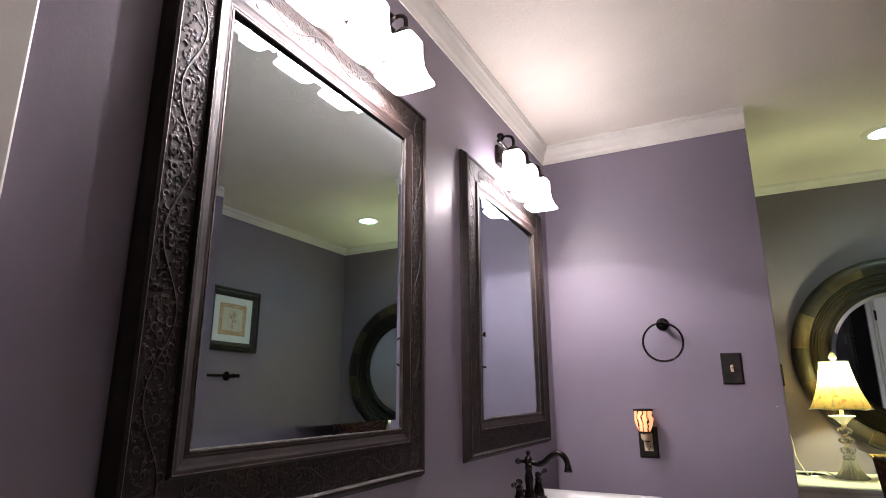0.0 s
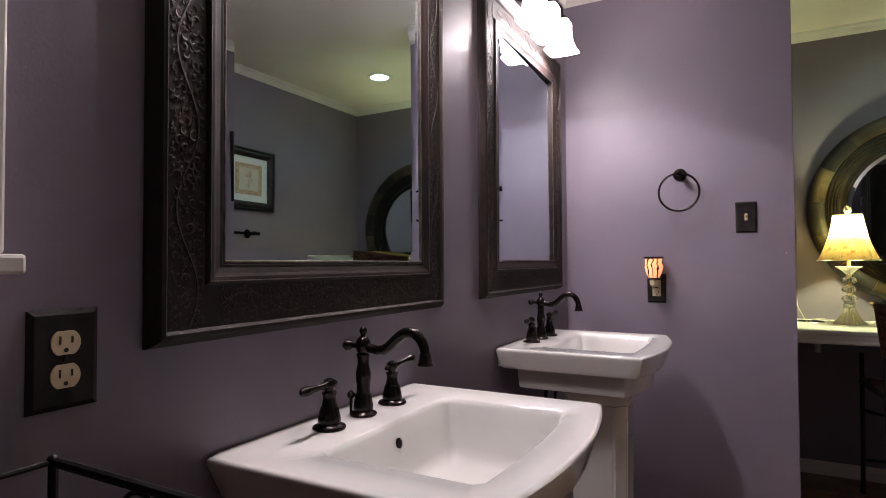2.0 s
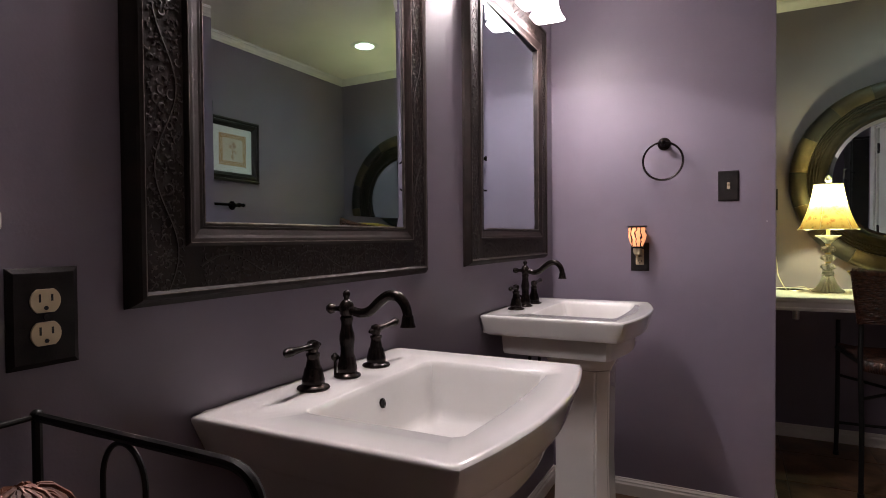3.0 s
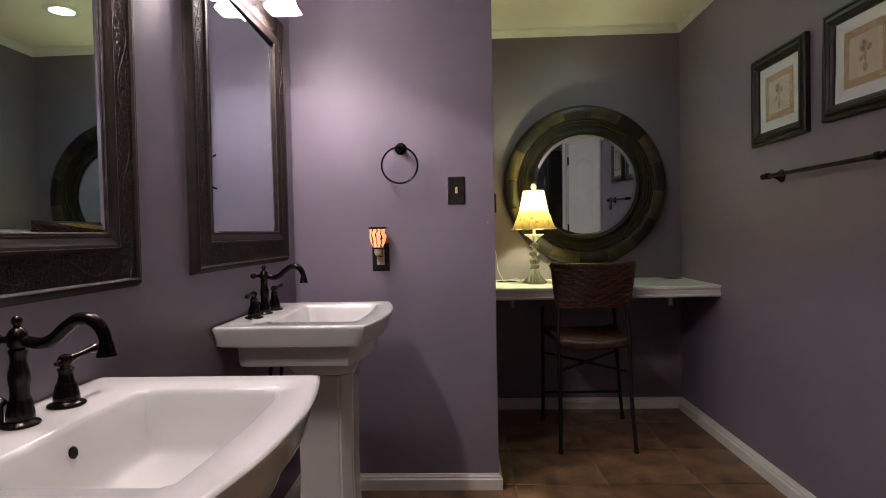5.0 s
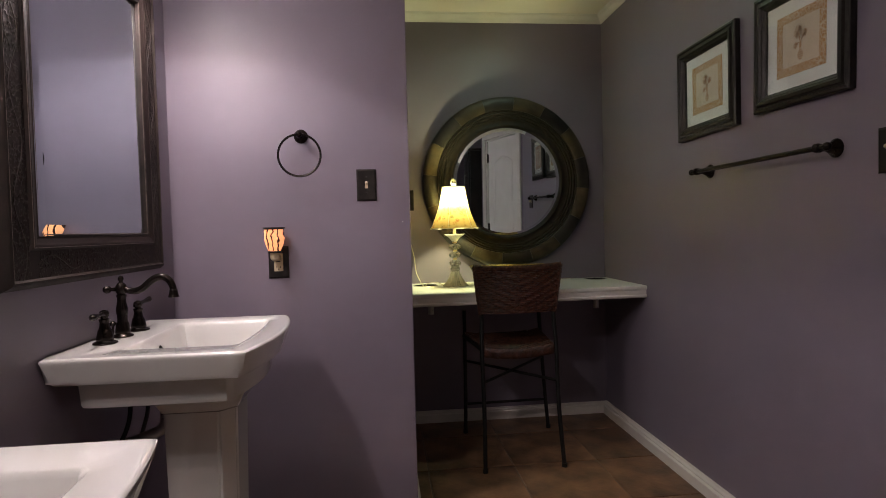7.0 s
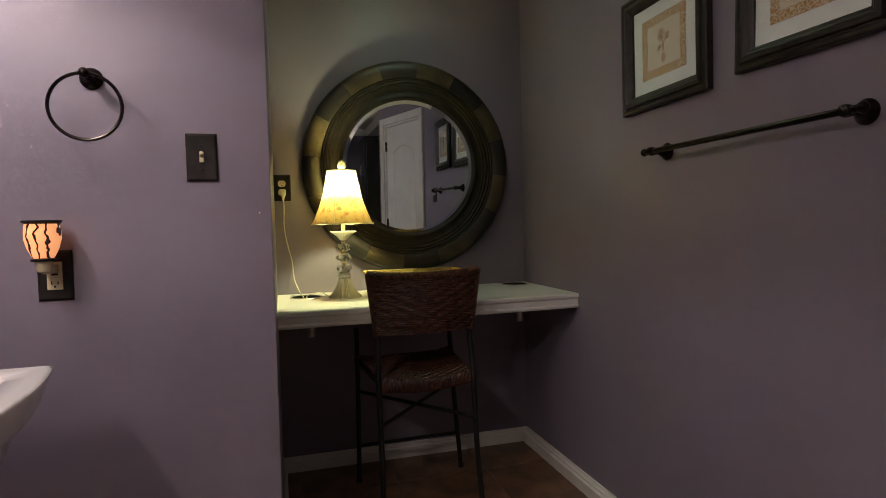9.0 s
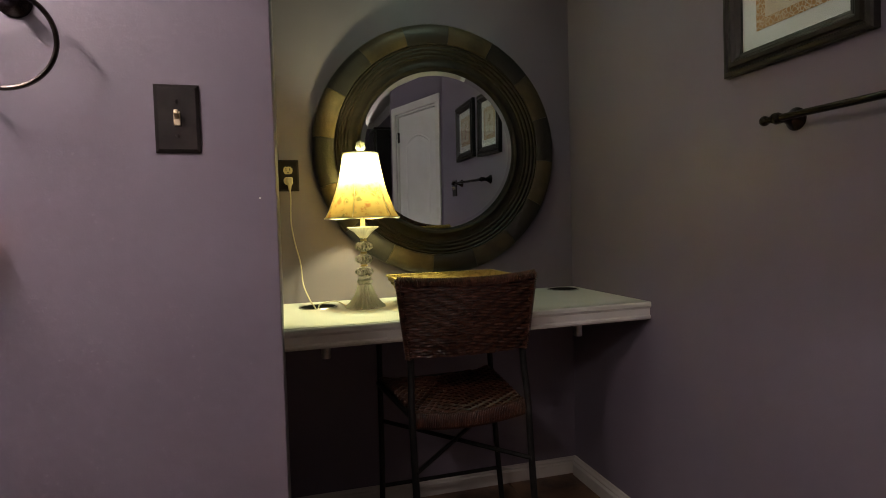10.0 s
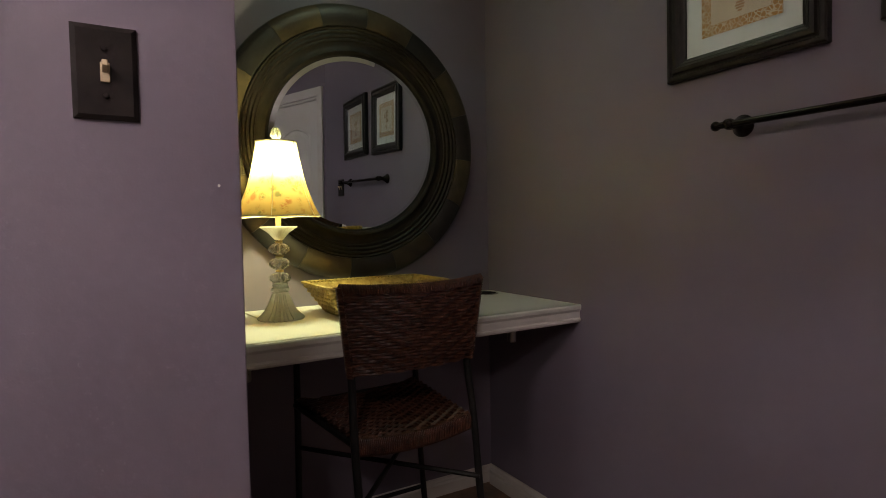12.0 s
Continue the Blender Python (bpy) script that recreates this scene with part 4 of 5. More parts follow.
bmesh.ops.transform(bm, matrix=Matrix.Translation((0, -0.006, 0)) @ pose(0, 0, 0, 1.0, 0, -0.9), verts=bm.verts)
part("glass", bm, MIRROR, rmir, "bevelled round mirror glass")
part("backing", turned([(0.414, 0.0), (0.414, 0.003)], 64, FACE), RIDGE, rmir)

# ---- built-in desk ----
DZ, DY = 0.826, 3.111
desk = thing("desk", (0, 0, 0), "white painted built-in desk shelf with a moulded front edge", "desk")
HOLES = ((0.258, 3.520, 0.064), (1.272, 3.585, 0.060))


def plate_with_holes():
    """The desk top as a grid of strips, open at the two cable holes."""
    bm = bmesh.new()
    x0, x1, y0, y1, t = AX, RX, DY + 0.012, AY, 0.022
    cuts = [x0]
    for hx, hy, hr in HOLES:
        cuts += [hx - hr - 0.02, hx + hr + 0.02]
    cuts.append(x1)
    for i in range(len(cuts) - 1):
        a, b = cuts[i], cuts[i + 1]
        hole = next((h for h in HOLES if a < h[0] < b), None)
        if not hole:
            box(bm, a, b, y0, y1, DZ - t, DZ)
            continue
        hx, hy, hr = hole
        ya, yb = hy - hr - 0.02, hy + hr + 0.02
        box(bm, a, b, y0, ya, DZ - t, DZ)
        box(bm, a, b, yb, y1, DZ - t, DZ)
        n = 40
        for z, flip in ((DZ, False), (DZ - t, True)):
            inner, outer = [], []
            for k in range(n):
                an = 2 * math.pi * k / n
                c, s = math.cos(an), math.sin(an)
                q = 1 / max(abs(c) / ((b - a) / 2), abs(s) / ((yb - ya) / 2))
                inner.append(bm.verts.new((hx + hr * c, hy + hr * s, z)))
                outer.append(bm.verts.new(((a + b) / 2 + q * c, (ya + yb) / 2 + q * s, z)))
            for k in range(n):
                f = (inner[k], outer[k], outer[(k + 1) % n], inner[(k + 1) % n])
                bm.faces.new(f[::-1] if flip else f)
        lathe(bm, [(hr, DZ - t), (hr, DZ)], n, Matrix.Translation((hx, hy, 0)), cap=False)
    return bm


def askew(bm):
    """The desk is deeper at its outer end: its front edge is not quite square to the walls."""
    for v in bm.verts:
        if v.co.y < DY + 0.05:
            v.co.y -= 0.036 * (RX - v.co.x) / (RX - AX)
    return bm


part("desktop", askew(plate_with_holes()), DESKTOP, desk)
EDGE = [(0.0, DZ - 0.062), (0.008, DZ - 0.062), (0.010, DZ - 0.060), (0.013, DZ - 0.056), (0.013, DZ - 0.050), (0.009, DZ - 0.045), (0.009, DZ - 0.024), (0.013, DZ - 0.019), (0.016, DZ - 0.015), (0.016, DZ - 0.004), (0.013, DZ), (-0.01, DZ), (-0.01, DZ - 0.062)]
part("front_moulding", askew(run(bmesh.new(), EDGE, (AX, DY + 0.016), (RX, DY + 0.016), (0, -1))), DESKTOP, desk, "moulded white front edge")
part("wall_cleat", boxed(AX, RX, AY - 0.03, AY, DZ - 0.062, DZ - 0.0225), DESKTOP, desk)
for x in (0.259, 1.120):
    part("support_peg", turned([(0.013, -0.114), (0.0145, -0.111), (0.0145, -0.0225)], 20, Matrix.Translation((x, 3.19, DZ))), CHROME, desk, "brushed metal peg", smooth=True)
for hx, hy, hr in HOLES:
    g = part("cable_grommet", turned([(hr - 0.002, 0.0010), (hr - 0.001, 0.0030), (hr + 0.004, 0.0034), (hr + 0.007, 0.0006), (hr - 0.0015, 0.0004)], 40, Matrix.Translation((hx, hy, DZ)), cap=False), CHROME, desk, "round dark metal cable hole", smooth=True)
    part("cup", turned([(0.004, -0.050), (hr - 0.004, -0.050), (hr - 0.002, 0.0012)], 32, Matrix.Translation((hx, hy, DZ)), cap=False), BLACKHOLE, g)

# ---- table lamp ----
LX, LY = 0.418, 3.437
lamp = thing("table_lamp", (LX, LY, DZ), "lit table lamp with a stacked crystal base and floral shade", "table lamp")
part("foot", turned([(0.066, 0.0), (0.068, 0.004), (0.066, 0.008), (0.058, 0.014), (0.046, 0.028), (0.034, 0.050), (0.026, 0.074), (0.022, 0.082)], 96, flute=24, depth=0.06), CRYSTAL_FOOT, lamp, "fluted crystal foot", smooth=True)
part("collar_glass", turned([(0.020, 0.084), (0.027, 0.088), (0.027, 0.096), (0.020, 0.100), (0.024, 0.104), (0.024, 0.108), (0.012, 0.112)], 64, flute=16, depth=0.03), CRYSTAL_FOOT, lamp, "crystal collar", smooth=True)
for z in (0.127, 0.172, 0.217):
    part("crystal_ball", turned([(0.010, z - 0.017), (0.020, z - 0.014), (0.0285, z - 0.006), (0.030, z), (0.0285, z + 0.006), (0.020, z + 0.014), (0.010, z + 0.017)], 84, flute=14, depth=0.11), CRYSTAL, lamp, "ribbed crystal ball", smooth=True)
    part("brass_spacer", turned([(0.008, z + 0.0185), (0.012, z + 0.020), (0.012, z + 0.0245), (0.008, z + 0.026)], 20), BRASS, lamp, "brass spacer", smooth=True)
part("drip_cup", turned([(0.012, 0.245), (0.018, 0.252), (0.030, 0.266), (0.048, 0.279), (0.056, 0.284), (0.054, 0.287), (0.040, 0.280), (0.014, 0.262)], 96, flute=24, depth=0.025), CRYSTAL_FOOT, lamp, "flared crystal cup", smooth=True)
part("core_rod", turned([(0.003, 0.004), (0.003, 0.262)], 8), CHROME, lamp, smooth=True)
part("neck", turned([(0.0085, 0.262), (0.0085, 0.345), (0.011, 0.347), (0.011, 0.395)], 16), IVORY, lamp, "ivory candle tube", smooth=True)
part("finial", turned([(0.004, 0.546), (0.010, 0.552), (0.017, 0.564), (0.012, 0.574), (0.014, 0.578), (0.006, 0.588), (0.001, 0.590)], 24, flute=6, depth=0.1), CRYSTAL, lamp, "crystal finial", smooth=True)
bm = bmesh.new()
prof = [(0.134, 0.315), (0.121, 0.338), (0.107, 0.372), (0.094, 0.405), (0.0835, 0.440), (0.0725, 0.490), (0.063, 0.543)]
rings = []
for r, z in prof:
    ring = []
    for k in range(48):
        a = 2 * math.pi * k / 48 + radians(8)
        seg = (k % 8) / 8
        q = r * (1 - 0.05 * math.sin(math.pi * seg))
        zz = z + (0.004 * math.sin(math.pi * seg) if z < 0.32 else 0)
        ring.append(bm.verts.new((q * math.cos(a), q * math.sin(a), zz)))
    rings.append(ring)
skin(bm, rings, close=False)
shade = part("shade", bm, SHADECLOTH, lamp, "bell shade with a faded floral print", smooth=True)
for r, z, i in ((0.134, 0.315, 0), (0.063, 0.543, 1)):
    bm = bmesh.new()
    pts = []
    for k in range(48):
        a = 2 * math.pi * k / 48 + radians(8)
        seg = (k % 8) / 8
        q = r * (1 - 0.05 * math.sin(math.pi * seg)) + 0.0006
        pts.append((q * math.cos(a), q * math.sin(a), z + (0.004 * math.sin(math.pi * seg) if i == 0 else 0)))
    part("shade_trim", tube(bm, pts, 0.0024, 6, closed=True), CORD, shade, "cream piping", smooth=True)
for k in range(6):
    a = 2 * math.pi * k / 6 + radians(8)
    part("shade_rib", bar([((r + 0.0004) * math.cos(a), (r + 0.0004) * math.sin(a), z) for r, z in prof], 0.0010, 5), CORD, shade)
bm = ball(bmesh.new(), (0, 0, 0.462), 0.026, 3, (1, 1, 1.25))
part("bulb", bm, BULB, lamp, "glowing bulb", smooth=True)
part("harp", bar([(0.012, 0, 0.39), (0.040, 0, 0.42), (0.046, 0, 0.47), (0.032, 0, 0.53), (0.004, 0, 0.546), (-0.032, 0, 0.53), (-0.046, 0, 0.47), (-0.040, 0, 0.42), (-0.012, 0, 0.39)], 0.0016, 6), BRASS, lamp, smooth=True)

# its cord: along the desk to the cable hole, and up the wall to a plug
cord = thing("lamp_cord", (0, 0, 0), "thin ivory lamp cord plugged into the outlet", "cable")


def wavy(pts, n=8):
    pts = [Vector(p) for p in pts]
    out = []
    for i in range(len(pts) - 1):
        p0, p1, p2, p3 = pts[max(i - 1, 0)], pts[i], pts[i + 1], pts[min(i + 2, len(pts) - 1)]
        for k in range(n):
            t = k / n
            out.append(0.5 * (2 * p1 + (p2 - p0) * t + (2 * p0 - 5 * p1 + 4 * p2 - p3) * t * t + (3 * p1 - p0 - 3 * p2 + p3) * t ** 3))
    return out + [pts[-1]]


part("desk_run", bar(wavy([(LX - 0.062, LY + 0.02, DZ + 0.004), (0.35, 3.50, DZ + 0.005), (0.325, 3.545, DZ + 0.014), (0.295, 3.545, DZ + 0.012), (0.262, 3.53, DZ + 0.004), (0.255, 3.52, DZ - 0.04)]), 0.0026, 6), CORD, cord, smooth=True)
part("wall_run", bar(wavy([(0.176, AY - 0.034, 1.263), (0.178, AY - 0.030, 1.228), (0.176, AY - 0.016, 1.14), (0.187, AY - 0.012, 1.06), (0.205, AY - 0.014, 0.98), (0.212, AY - 0.03, 0.90), (0.232, AY - 0.09, DZ + 0.02), (0.250, 3.55, DZ - 0.01), (0.255, 3.53, DZ - 0.045)]), 0.0026, 6), CORD, cord, smooth=True)
bm = boxed(0.164, 0.188, AY - 0.040, AY - 0.0087, 1.276, 1.305, bevel=0.005)
tube(bm, [(0.176, AY - 0.034, 1.283), (0.176, AY - 0.036, 1.255)], [0.009, 0.004], 10)
part("plug", bm, CORD, cord, "ivory plug")


# ---- woven things ----
def herringbone(surf, nu, nv, width, over, lift, bm):
    """Strands across a surface surf(u, v) -> (point, normal), passing over and under."""
    for j in range(nv):
        v = (j + 0.5) / nv
        pts = []
        for i in range(nu * 2 + 1):
            u = i / (nu * 2)
            p, n = surf(u, v)
            c = i / 2
            k = (c + (j if c < nu / 2 else -j)) % (2 * over)
            w = math.cos(math.pi * k / over)
            pts.append(p + n * (lift * max(-1.0, min(1.0, 1.8 * w))))
        tube(bm, pts, width, 5, flat=1.0)
    return bm


# ---- wicker chair at the desk ----
chair = thing("wicker_chair", (0.655, 3.20, 0), "dark rattan chair on a slim black iron frame at the desk", "chair", turn=2)
YB = -0.175


def back_surface(u, v):
    """Backrest: bowed away from the sitter, wider at the top."""
    half = 0.184 + 0.029 * v
    x = 0.004 + half * (2 * u - 1)
    bow = -0.030 * (1 - (2 * u - 1) ** 2)
    z = 0.728 + 0.218 * v + 0.010 * (2 * u - 1) ** 2 * v
    return Vector((x, YB + bow - 0.015 * v, z)), Vector((0, -1, 0))


bm = bmesh.new()
herringbone(back_surface, 24, 27, 0.0045, 2, 0.0056, bm)
part("back_weave", bm, RATTAN, chair, "herringbone rattan weave", smooth=True, kind="stuff")
bm = bmesh.new()
rows = []
for q in (0.0, 0.005):
    rows.append([[bm.verts.new(back_surface(i / 20, j / 8)[0] + Vector((0, 0.0020 + q, 0))) for i in range(21)] for j in range(9)])
for g in rows:
    for j in range(8):
        for i in range(20):
            bm.faces.new((g[j][i], g[j][i + 1], g[j + 1][i + 1], g[j + 1][i]))
part("back_core", bm, RATTAN, chair, smooth=True)
bm = bmesh.new()
for i in range(70):
    p, n = back_surface(i / 69, 1.0)
    tube(bm, [p + Vector((0, -0.008, -0.010)), p + Vector((0, -0.009, 0.001)), p + Vector((0, 0, 0.010)), p + Vector((0, 0.010, 0.001)), p + Vector((0, 0.009, -0.010))], 0.0034, 5)
part("top_binding", bm, RATTAN, chair, "wrapped rattan top edge", smooth=True, kind="stuff")
for u in (0.0, 1.0):
    bm = bmesh.new()
    for j in range(34):
        p, n = back_surface(u, j / 33)
        tube(bm, [p + Vector((-0.008, -0.003, 0)), p + Vector((0, -0.010, 0)), p + Vector((0.008, -0.003, 0)), p + Vector((0.007, 0.008, 0)), p + Vector((-0.007, 0.008, 0))], 0.0034, 5, closed=True)
    part("side_binding", bm, RATTAN, chair, "wrapped rattan side edge", smooth=True, kind="stuff")


def seat_surface(u, v):
    half = 0.172 + 0.040 * v
    x = 0.005 + 0.018 * v + half * (2 * u - 1)
    sag = -0.016 * (1 - (2 * u - 1) ** 2)
    return Vector((x, -0.180 + 0.42 * v, 0.565 + sag)), Vector((0, 0, 1))


bm = bmesh.new()
herringbone(seat_surface, 24, 44, 0.0050, 2, 0.0050, bm)
part("seat_weave", bm, RATTAN, chair, "herringbone rattan seat", smooth=True, kind="stuff")
bm = bmesh.new()
for q in (-0.004, -0.012):
    g = [[bm.verts.new(seat_surface(i / 16, j / 8)[0] + Vector((0, 0, q))) for i in range(17)] for j in range(9)]
    for j in range(8):
        for i in range(16):
            bm.faces.new((g[j][i], g[j][i + 1], g[j + 1][i + 1], g[j + 1][i]))
part("seat_core", bm, RATTAN, chair, smooth=True)
for v, nm in ((0.0, "rear_binding"), (1.0, "front_binding")):
    bm = bmesh.new()
    s = -1 if v == 0 else 1
    for i in range(64):
        p, n = seat_surface(i / 63, v)
        tube(bm, [p + Vector((0, -s * 0.012, 0.003)), p + Vector((0, s * 0.004, 0.002)), p + Vector((0, s * 0.010, -0.012)), p + Vector((0, s * 0.010, -0.034)), p + Vector((0, s * 0.002, -0.042))], 0.0030, 5)
    part(nm, bm, RATTAN, chair, "wrapped rattan seat edge", smooth=True, kind="stuff")
for i in range(2):
    s = -1 if i == 0 else 1
    side = [seat_surface(i, v / 4)[0] + Vector((s * 0.004, 0, -0.016)) for v in range(5)]
    part("seat_rail", bar(side, 0.009, 8), BLACKMETAL, chair, smooth=True)
legs = (("back_leg", [(-0.192, -0.270, 0.0), (-0.184, -0.238, 0.28), (-0.180, -0.190, 0.56), (-0.172, -0.158, 0.74), (-0.192, -0.166, 0.935)]),
        ("back_leg", [(0.190, -0.275, 0.0), (0.180, -0.238, 0.28), (0.188, -0.190, 0.56), (0.188, -0.158, 0.74), (0.208, -0.166, 0.935)]),
        ("front_leg", [(-0.190, 0.262, 0.0), (-0.186, 0.252, 0.28), (-0.186, 0.240, 0.69)]),
        ("front_leg", [(0.284, 0.250, 0.0), (0.262, 0.248, 0.28), (0.236, 0.240, 0.69)]))
for nm, pts in legs:
    bm = bar(wavy(pts, 5), 0.0105, 10)
    lathe(bm, [(0.013, 0.0), (0.013, 0.018)], 12, Matrix.Translation(pts[0]))
    part(nm, bm, BLACKMETAL, chair, smooth=True)
for nm, a, b in (("cross_brace", (-0.186, 0.248, 0.41), (0.181, -0.225, 0.40)), ("cross_brace", (0.252, 0.246, 0.41), (-0.182, -0.225, 0.41)),
                 ("foot_rail", (-0.189, 0.258, 0.165), (0.270, 0.249, 0.165)), ("front_rail", (-0.186, 0.244, 0.552), (0.241, 0.244, 0.552)), ("rear_rail", (-0.180, -0.172, 0.535), (0.184, -0.172, 0.535))):
    part(nm, bar([a, b], 0.0075, 8), BLACKMETAL, chair, smooth=True)

# ---- basket on the desk ----
basket = thing("basket", (0.725, 3.412, DZ), "shallow golden woven basket tray on the desk", "basket", turn=0)
bm = bmesh.new()
rb = random.Random(11)
TOP, BOT = (0.208, 0.122), (0.150, 0.080)
ROWS = 6
sides = {0: bmesh.new(), 1: bmesh.new(), 2: bmesh.new(), 3: bmesh.new()}
for j in range(ROWS):
    t = (j + 0.5) / ROWS
    hx, hy = BOT[0] + (TOP[0] - BOT[0]) * t, BOT[1] + (TOP[1] - BOT[1]) * t
    z = 0.008 + 0.088 * t
    for k, (a, b) in enumerate((((-hx, -hy), (hx, -hy)), ((hx, -hy), (hx, hy)), ((hx, hy), (-hx, hy)), ((-hx, hy), (-hx, -hy)))):
        a, b = Vector((*a, z)), Vector((*b, z))
        n = int((b - a).length / 0.017)
        d = (b - a).normalized()
        for i in range(n):
            c = a + d * ((i + 0.5) * (b - a).length / n)
            lean = 24 if (j + i) % 2 else -24
            m = Matrix.LocRotScale(c, (d.to_track_quat("X", "Z").to_matrix() @ Euler((0, radians(lean), 0)).to_matrix()).to_quaternion(), (0.0125, 0.0062, 0.0075 + rb.uniform(-0.0008, 0.0008)))
            bmesh.ops.create_icosphere(sides[k], subdivisions=1, radius=1, matrix=m)
for k in range(4):
    part("woven_side", sides[k], STRAW, basket, smooth=True, kind="stuff")
bm = bmesh.new()
for k, (a, b) in enumerate((((-1, -1), (1, -1)), ((1, -1), (1, 1)), ((1, 1), (-1, 1)), ((-1, 1), (-1, -1)))):
    a, b = Vector((a[0] * TOP[0], a[1] * TOP[1], 0.100)), Vector((b[0] * TOP[0], b[1] * TOP[1], 0.100))
    n = int((b - a).length / 0.013)
    d = (b - a).normalized()
    for i in range(n):
        c = a + d * ((i + 0.5) * (b - a).length / n)
        m = Matrix.LocRotScale(c, (d.to_track_quat("X", "Z").to_matrix() @ Euler((0, 0, radians(32))).to_matrix()).to_quaternion(), (0.0120, 0.0060, 0.0055))
        bmesh.ops.create_icosphere(bm, subdivisions=1, radius=1, matrix=m)
part("braided_rim", bm, STRAW, basket, smooth=True, kind="stuff")
bm = bmesh.new()
for k in range(2):
    q = 0.004 * k
    lo = [bm.verts.new((x * (BOT[0] - q), y * (BOT[1] - q), 0.002 + q)) for x, y in ((-1, -1), (1, -1), (1, 1), (-1, 1))]
    hi = [bm.verts.new((x * (TOP[0] - q), y * (TOP[1] - q), 0.098)) for x, y in ((-1, -1), (1, -1), (1, 1), (-1, 1))]
    for i in range(4):
        bm.faces.new((lo[i], lo[(i + 1) % 4], hi[(i + 1) % 4], hi[i]))
    bm.faces.new(lo)
part("liner", bm, STRAW, basket)

# ---- black wire stand by the sink ----
stand = thing("wire_stand", (0, 0, 0), "black wrought-iron wire stand beside a sink", "stand")
RZ, RA, RB, RY0, RY1 = 0.917, WX + 0.030, WX + 0.372, 0.05, 0.362
for x in (RA, RB):
    for y in (RY0, RY1):
        if (x, y) == (RB, RY1):
            continue
        part("post", bar([(x, y, 0.0), (x, y, RZ)], 0.0055, 8), BLACKMETAL, stand, smooth=True)
        part("post_finial", ball(bmesh.new(), (x, y, RZ + 0.002), 0.0070), BLACKMETAL, stand, smooth=True)
part("post", bar(rounded_path([(RA, RY1, RZ), (RB, RY1, RZ), (RB, RY1, 0.0)], 0.045), 0.0056, 8), BLACKMETAL, stand, smooth=True)
for a, b in (((RA, RY0, RZ), (RB, RY0, RZ)), ((RA, RY0, RZ), (RA, RY1, RZ)), ((RB, RY0, RZ - 0.05), (RB, RY1, RZ - 0.05)),
             ((RA, RY1, 0.30), (RB, RY1, 0.30)), ((RA, RY0, 0.30), (RB, RY0, 0.30)), ((RA, RY0, 0.30), (RA, RY1, 0.30)), ((RB, RY0, 0.30), (RB, RY1, 0.30))):
    part("rod", bar([a, b], 0.0034, 8), BLACKMETAL, stand, smooth=True)
for y in (RY1,):
    pts = [(WX + 0.184 + 0.034 * math.cos(math.pi * i / 16), y, RZ - 0.048 + 0.042 * math.sin(math.pi * i / 16)) for i in range(17)]
    part("scroll_loop", bar([(pts[0][0], y, 0.30)] + pts + [(pts[-1][0], y, 0.30)], 0.0030, 8), BLACKMETAL, stand, smooth=True)

for a, b in [((RA, y, 0.80), (RB, y, 0.80)) for y in (RY0, 0.13, 0.21, 0.285, RY1)] + [((x, RY0, 0.7945), (x, RY1, 0.7945)) for x in (RA, RB)]:
    part("shelf_rod", bar([a, b], 0.0030, 8), BLACKMETAL, stand, smooth=True)

# a heap of raffia on the stand's wire shelf
heap = thing("raffia_bundle", (-0.525, 0.250, 0.803), "reddish-brown dried raffia bundle on the wire stand", "raffia")
rr = random.Random(21)
bm = bmesh.new()
for k in range(150):
    a = rr.uniform(0, 2 * math.pi)
    r0, r1, top = rr.uniform(0.0, 0.016), rr.uniform(0.043, 0.056), 0.110 + rr.uniform(-0.005, 0.004)
    twist = rr.uniform(-0.5, 0.5)
    pts = []
    for i in range(7):
        t = i / 6
        r = r0 + (r1 - r0) * math.sin(t * math.pi / 2)
        pts.append((r * math.cos(a + twist * t), r * math.sin(a + twist * t), 0.004 + (top - 0.004) * math.cos(t * math.pi / 2) ** 0.8))
    tube(bm, pts, rr.uniform(0.0016, 0.0028), 5)
part("tuft", bm, RAFFIA, heap, smooth=True, kind="stuff")
part("core", turned([(0.038, 0.0), (0.041, 0.012), (0.038, 0.045), (0.026, 0.075), (0.010, 0.090)], 24), RAFFIA, heap, smooth=True)

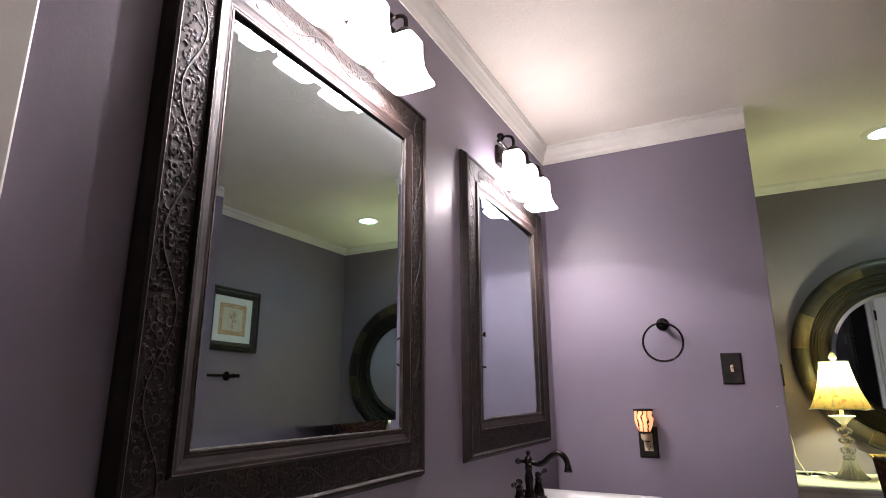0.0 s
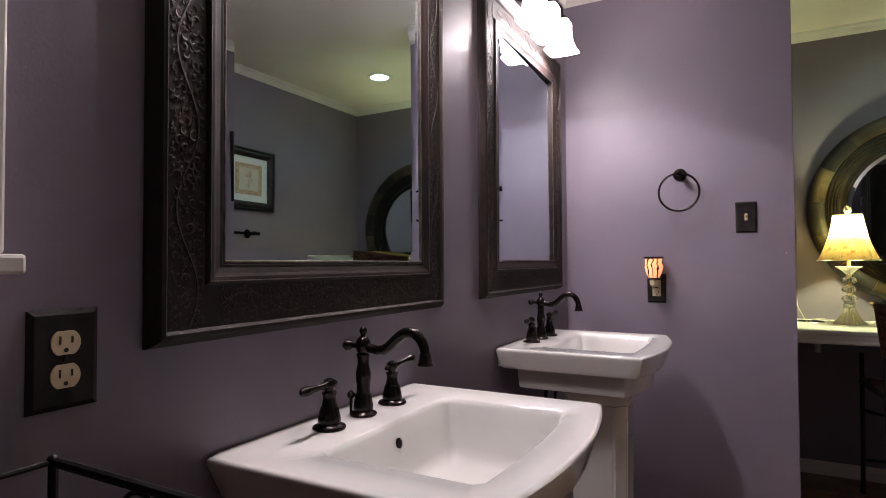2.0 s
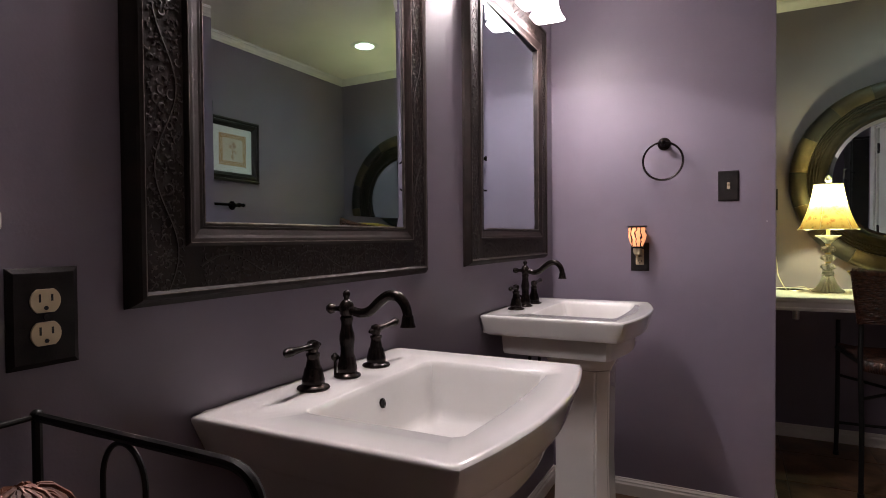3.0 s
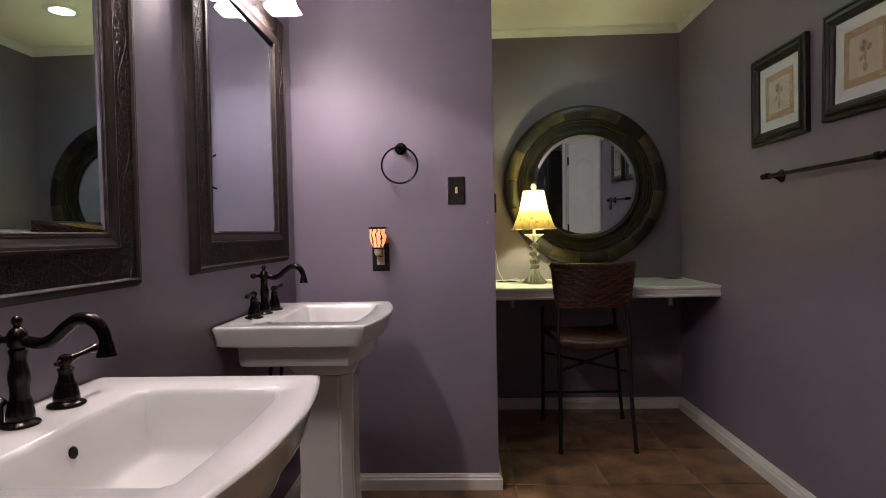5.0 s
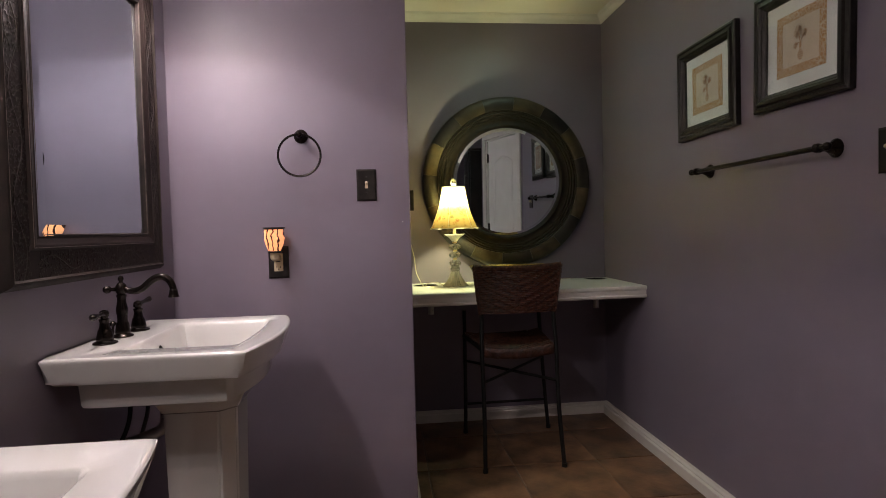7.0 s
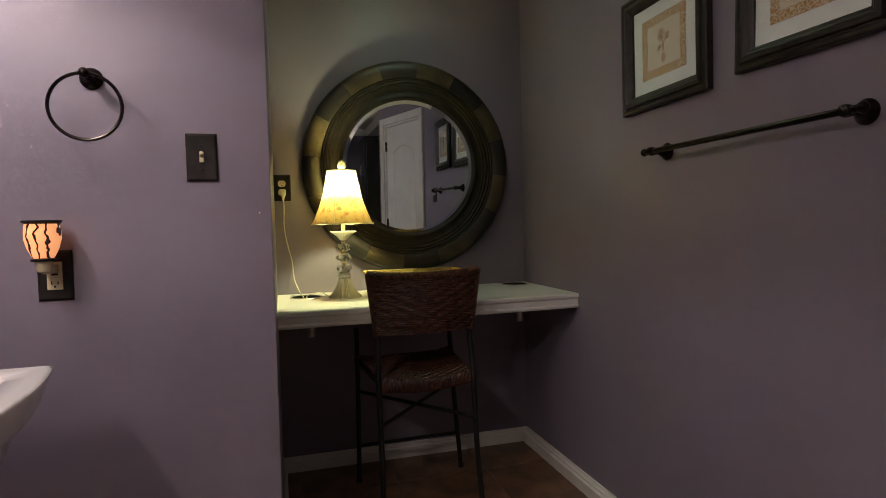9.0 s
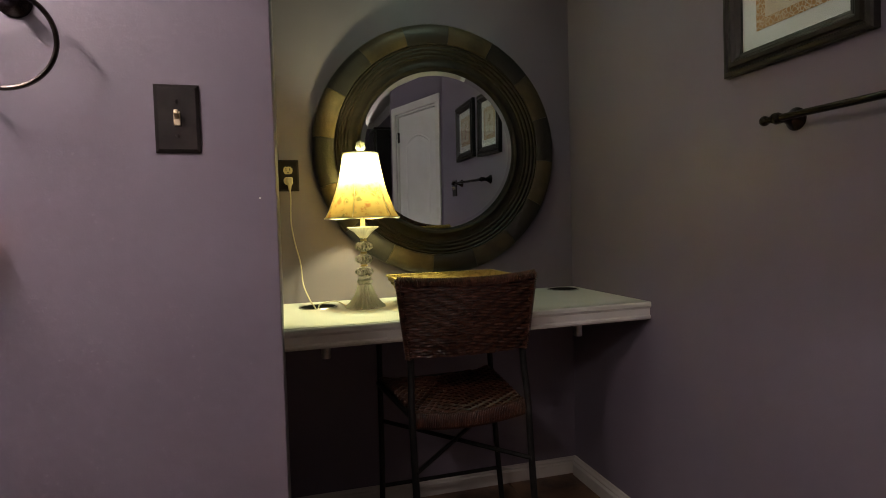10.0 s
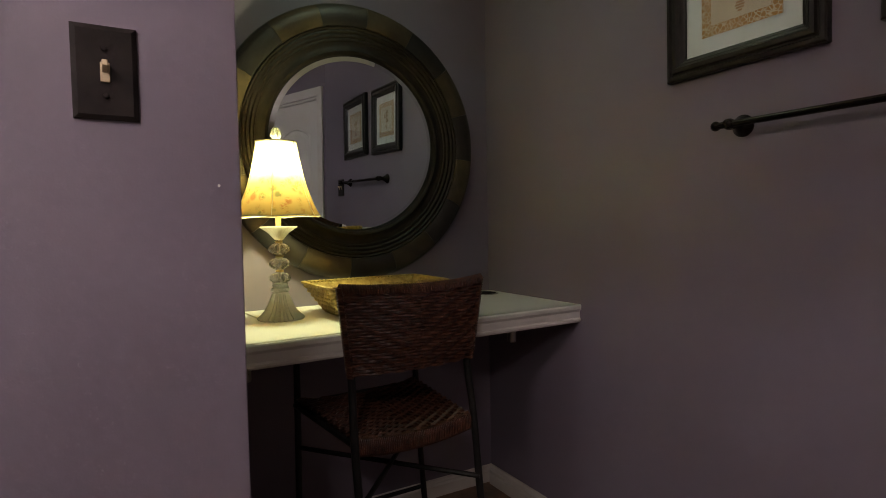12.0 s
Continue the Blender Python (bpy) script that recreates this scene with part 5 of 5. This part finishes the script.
# ---- tall dark cabinet seen in the round mirror ----
cab = thing("tall_cabinet", (1.140, -0.34, 0), "tall black-brown lacquered cabinet with two doors", "cabinet")
part("body", boxed(-0.135, 0.150, -0.24, 0.24, 0.04, 1.99, bevel=0.004), CABINETW, cab)
part("plinth", boxed(-0.12, 0.150, -0.23, 0.23, 0.0, 0.04), CABINETW, cab)
part("cornice", boxed(-0.160, 0.150, -0.255, 0.255, 1.99, 2.015, bevel=0.005), CABINETW, cab)
for y0, y1, hy in ((-0.236, -0.002, -0.03), (0.002, 0.236, 0.03)):
    d = part("cabinet_door", boxed(-0.155, -0.136, y0, y1, 0.06, 1.97, bevel=0.003), CABINETW, cab)
    part("handle", bar([(-0.156, hy, 1.60), (-0.180, hy, 1.60), (-0.180, hy, 1.70), (-0.156, hy, 1.70)], 0.006, 8), CHROME, d, "bright metal handle", smooth=True)

# ---- small marks: a paint chip on the short wall's edge ----
chip = part("paint_chip", turned([(0.0020, 0.0), (0.0016, 0.0006)], 9, pose(0.107, SY - 0.0002, 1.171, 90)), MAT, None)
tagged(chip, "small white chip in the purple paint", "paint chip")

# ---- floor tiles ----
TS, GAP = 0.410, 0.006
tile_meshes = {}
gx0, gy0 = 0.622 - 4 * TS, 2.577 - 13 * TS
for i in range(6):
    for j in range(16):
        xa, xb = max(gx0 + i * TS + GAP / 2, WX), min(gx0 + (i + 1) * TS - GAP / 2, RX)
        ya, yb = max(gy0 + j * TS + GAP / 2, BY), min(gy0 + (j + 1) * TS - GAP / 2, AY)
        if xb - xa < 0.02 or yb - ya < 0.02:
            continue
        key = (round(xb - xa, 3), round(yb - ya, 3))
        if key not in tile_meshes:
            bm = boxed(-(xb - xa) / 2, (xb - xa) / 2, -(yb - ya) / 2, (yb - ya) / 2, -0.010, 0.0, bevel=0.002, seg=1)
            me = bpy.data.meshes.new("tile")
            bm.to_mesh(me)
            bm.free()
            me.materials.append(TILE)
            tile_meshes[key] = me
        t = new("tile", tile_meshes[key])
        t.location = ((xa + xb) / 2, (ya + yb) / 2, rnd.uniform(-0.0006, 0.0006))
        t.parent = floor
